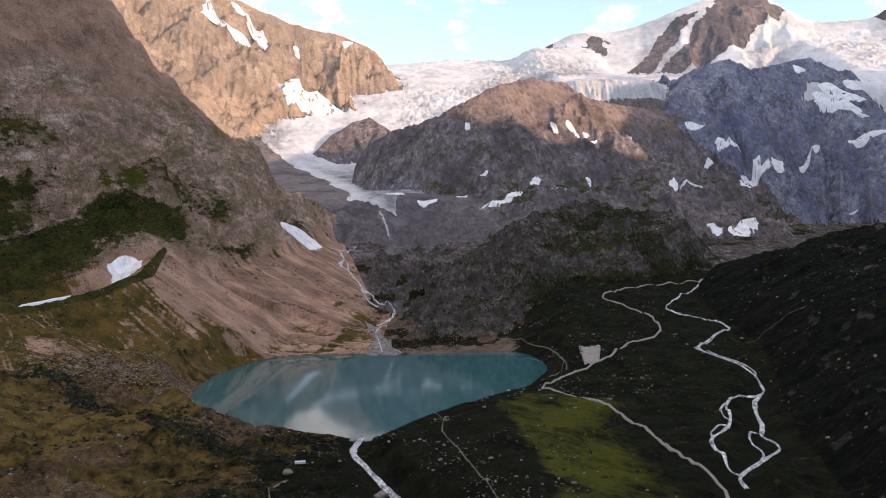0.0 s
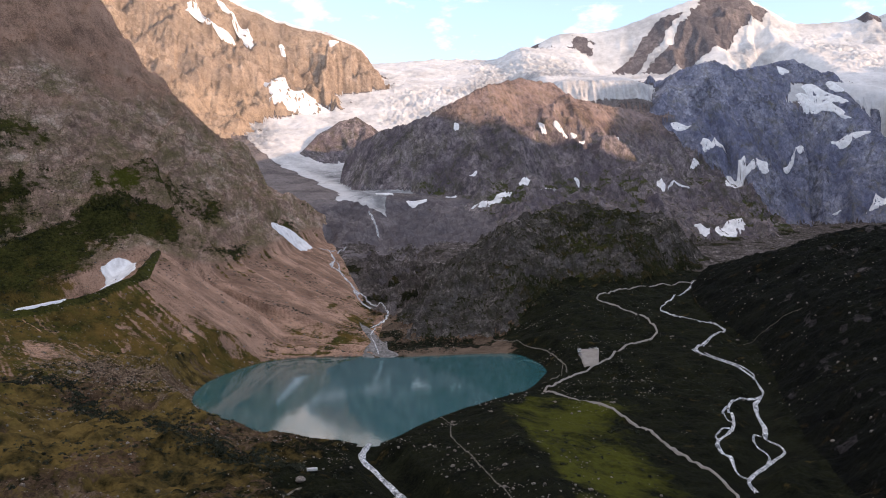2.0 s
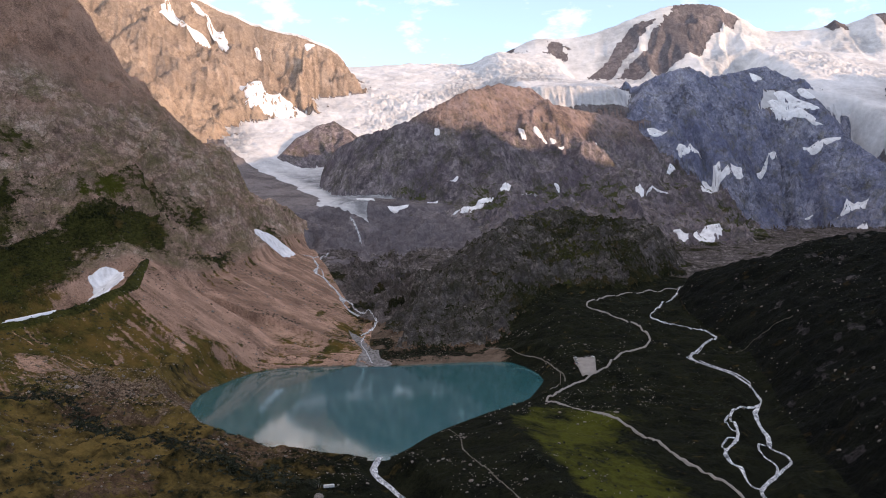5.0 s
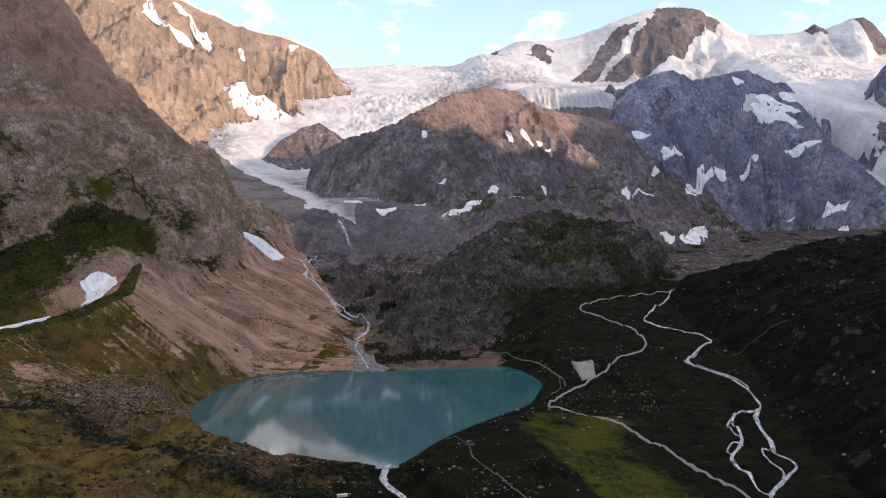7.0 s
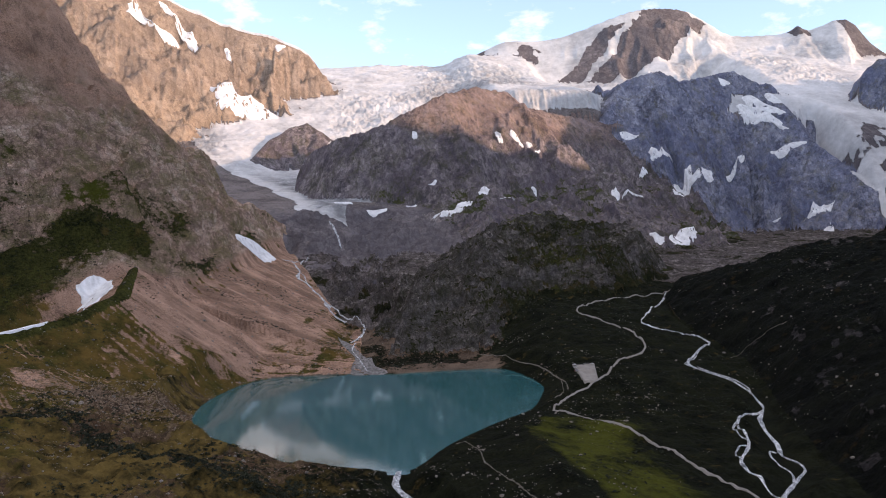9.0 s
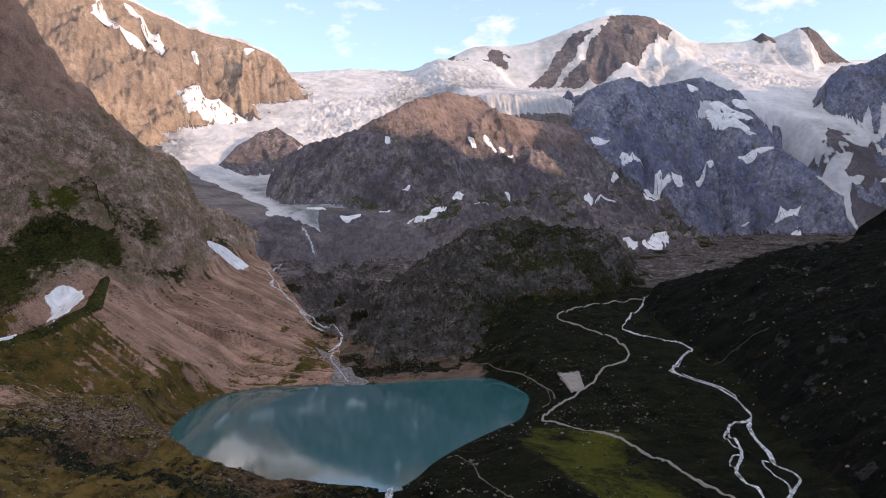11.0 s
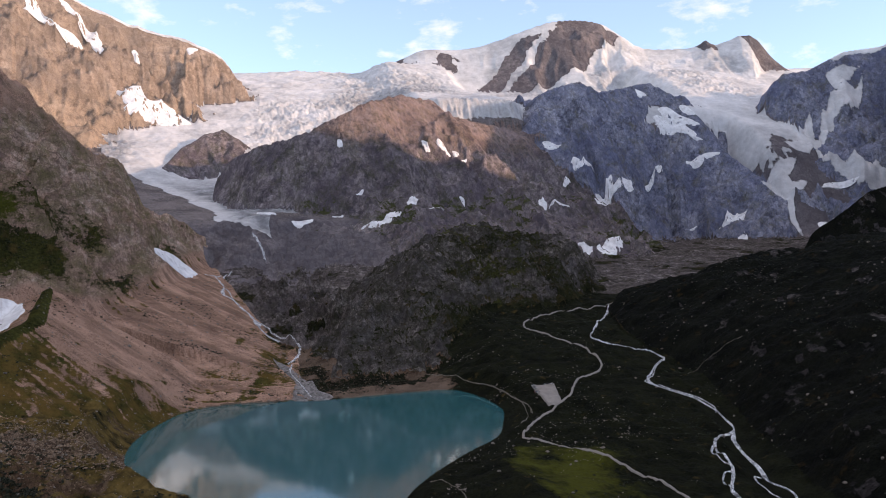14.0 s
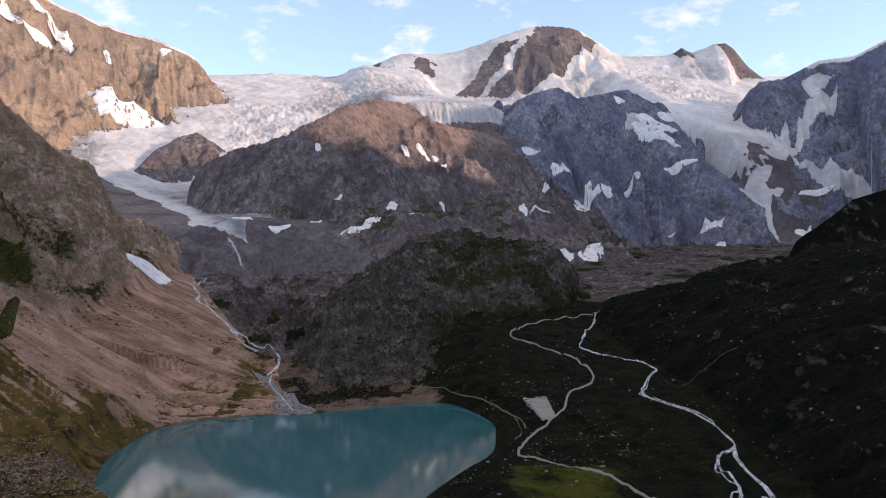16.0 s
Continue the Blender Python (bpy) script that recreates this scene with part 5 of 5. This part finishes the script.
ICO_V, ICO_F = np.array([v.co[:] for v in bm.verts]), np.array([[v.index for v in f.verts] for f in bm.faces])
bm.free()


def stones(name, label, places, material):
    x, y, h, size, r = places
    c = len(x)
    shape = ICO_V[None] * r.uniform(.65, 1.25, (c, len(ICO_V), 1)) * (size[:, None] * r.uniform(.6, 1.3, (c, 3)))[:, None, :] * .5
    shape[..., 2] *= .7
    a = r.uniform(0, 6.28, c)
    ca, sa = np.cos(a)[:, None], np.sin(a)[:, None]
    px, py = shape[..., 0] * ca - shape[..., 1] * sa, shape[..., 0] * sa + shape[..., 1] * ca
    v = np.stack([px + x[:, None], py + y[:, None], shape[..., 2] + h[:, None] + size[:, None] * .08], 2).reshape(-1, 3)
    f = (ICO_F[None] + (np.arange(c) * len(ICO_V))[:, None, None]).reshape(-1, 3)
    return tagged(mass(name, v, f, material), label, "stones", kind="stuff")


def meadow_chance(x, y, h, k, q):
    clump = step(fbm(x, y, .35, 3, 71), -.1, .7)
    c = np.where(k == 0, .04 + .7 * clump ** 3, np.where((k == 7) | (k == 8), .04 + .35 * clump ** 2, 0))
    c = c * (1 - .75 * step(x, .9, 1.4))
    field = np.exp(-((x + 1.75 + .1 * (y - 4.2)) / .42) ** 2 - ((y - 4.25) / .38) ** 2)
    c = np.maximum(c, field * 2.0)
    c = np.maximum(c, .35 * step(-x, .3, .9) * step(fbm(x, y, .28, 4, 63), .0, .5) * (k == 0))
    shore = np.exp(-q["shore"] / .05)
    c = np.maximum(c, .6 * shore * (x < -.6))
    return c * (h > .004) * (q["dr"] ** 2 > .0004) * (np.abs(q["ds"]) > .04)


stones("meadow_stones", "pale stones strewn over the shaded meadow", scatter(44000, 3, (-2.4, 2.2), (3.2, 7.2), meadow_chance, (.7, 3.4), 2.4), PALE)
stones("field_stones", "dense tan boulder field at the foot of the moraine", scatter(15000, 6, (-2.5, 3.6), (-.95, 4.9), lambda x, y, h, k, q: 1.3 * np.exp(-((x + 1.72 + .1 * (y - 4.2)) / .40) ** 2 - ((y - 4.25) / .34) ** 2) * (h > .004), (.9, 3.6), 2.0), TAN)
stones("slope_stones", "stones strewn over scree and hillside", scatter(36000, 4, (-2.8, 4.4), (4.5, 10.5), lambda x, y, h, k, q: np.where(k == 1, .5 * (q["dt"] < .05), np.where((k == 7) | (k == 8), .25 * step(fbm(x, y, .4, 3, 81), .1, .8), 0)) * (np.abs(q["ds"]) > .04), (.8, 4.0), 1.9), PALE)


def shrubs(name, label, places, leaves=26):
    x, y, h, size, r = places
    c = len(x)
    d = r.normal(size=(c, leaves, 3))
    d /= np.linalg.norm(d, axis=2)[..., None]
    d *= r.uniform(.35, 1.0, (c, leaves, 1))
    d[..., 2] = np.abs(d[..., 2]) * .75
    mid = d * size[:, None, None] * np.stack([r.uniform(.7, 1.5, c), r.uniform(.7, 1.5, c), r.uniform(.6, 1.1, c)], 1)[:, None, :]
    mid = mid + np.stack([x, y, h], 1)[:, None, :]
    u, w = r.normal(size=(c, leaves, 3)), r.normal(size=(c, leaves, 3))
    s = size[:, None, None] * .30
    quad = np.stack([mid + s * u * .6, mid + s * w * .6, mid - s * u * .6, mid - s * w * .6], 2)
    return tagged(mass(name, quad.reshape(-1, 3), np.arange(c * leaves * 4).reshape(-1, 4), LEAF), label, "shrubs", kind="stuff")


RAVINE = [(-2.05, 3.75), (-1.80, 3.72), (-1.55, 3.45), (-1.32, 3.32), (-1.08, 3.15), (-0.80, 3.02), (-0.60, 2.9)]
shrubs("ravine_shrubs", "dense dark alder shrubs along the ravine", scatter(34000, 12, (-2.3, 2.6), (-.4, 4.2), lambda x, y, h, k, q: 1.0 * np.exp(-(along(x, y, RAVINE)[0] / (.05 + .035 * fbm(x, y, .3, 2, 93))) ** 2) * (h > .006), (.9, 2.8), 1.5))
shrubs("juniper_shrubs", "low dark juniper and alder shrubs on the slope", scatter(42000, 8, (-3.6, 2.2), (.1, 8.6), lambda x, y, h, k, q: np.where(k == 0, .75 * step(fbm(x, y, .5, 3, 91), .05, .6), np.where(k == 1, np.where(q["dt"] > .04, .9 * np.maximum(step(-y, -6.6, -5.4) * step(-h, -1.6, -.8), .8 * step(fbm(q["stt"] * .28, q["dt"] * 3.0, .17, 4, 67, .6), .0, .5) * step(-h, -1.7, -1.0)), .35 * step(fbm(x, y, .4, 3, 95), .1, .7)), 0)) * (h > .006) * (q["shore"] > .03), (.8, 2.6), 1.6))
shrubs("hill_shrubs", "low dark shrubs on the rocky hills", scatter(15000, 9, (.2, 2.4), (4.5, 10), lambda x, y, h, k, q: np.where((k == 0) | (k == 7) | (k == 8), .6 * step(fbm(x, y, .5, 3, 97), .0, .6), 0) * (h > .006) * (q["dr"] ** 2 > .001) * (np.abs(q["ds"]) > .05), (.8, 2.4), 1.6))
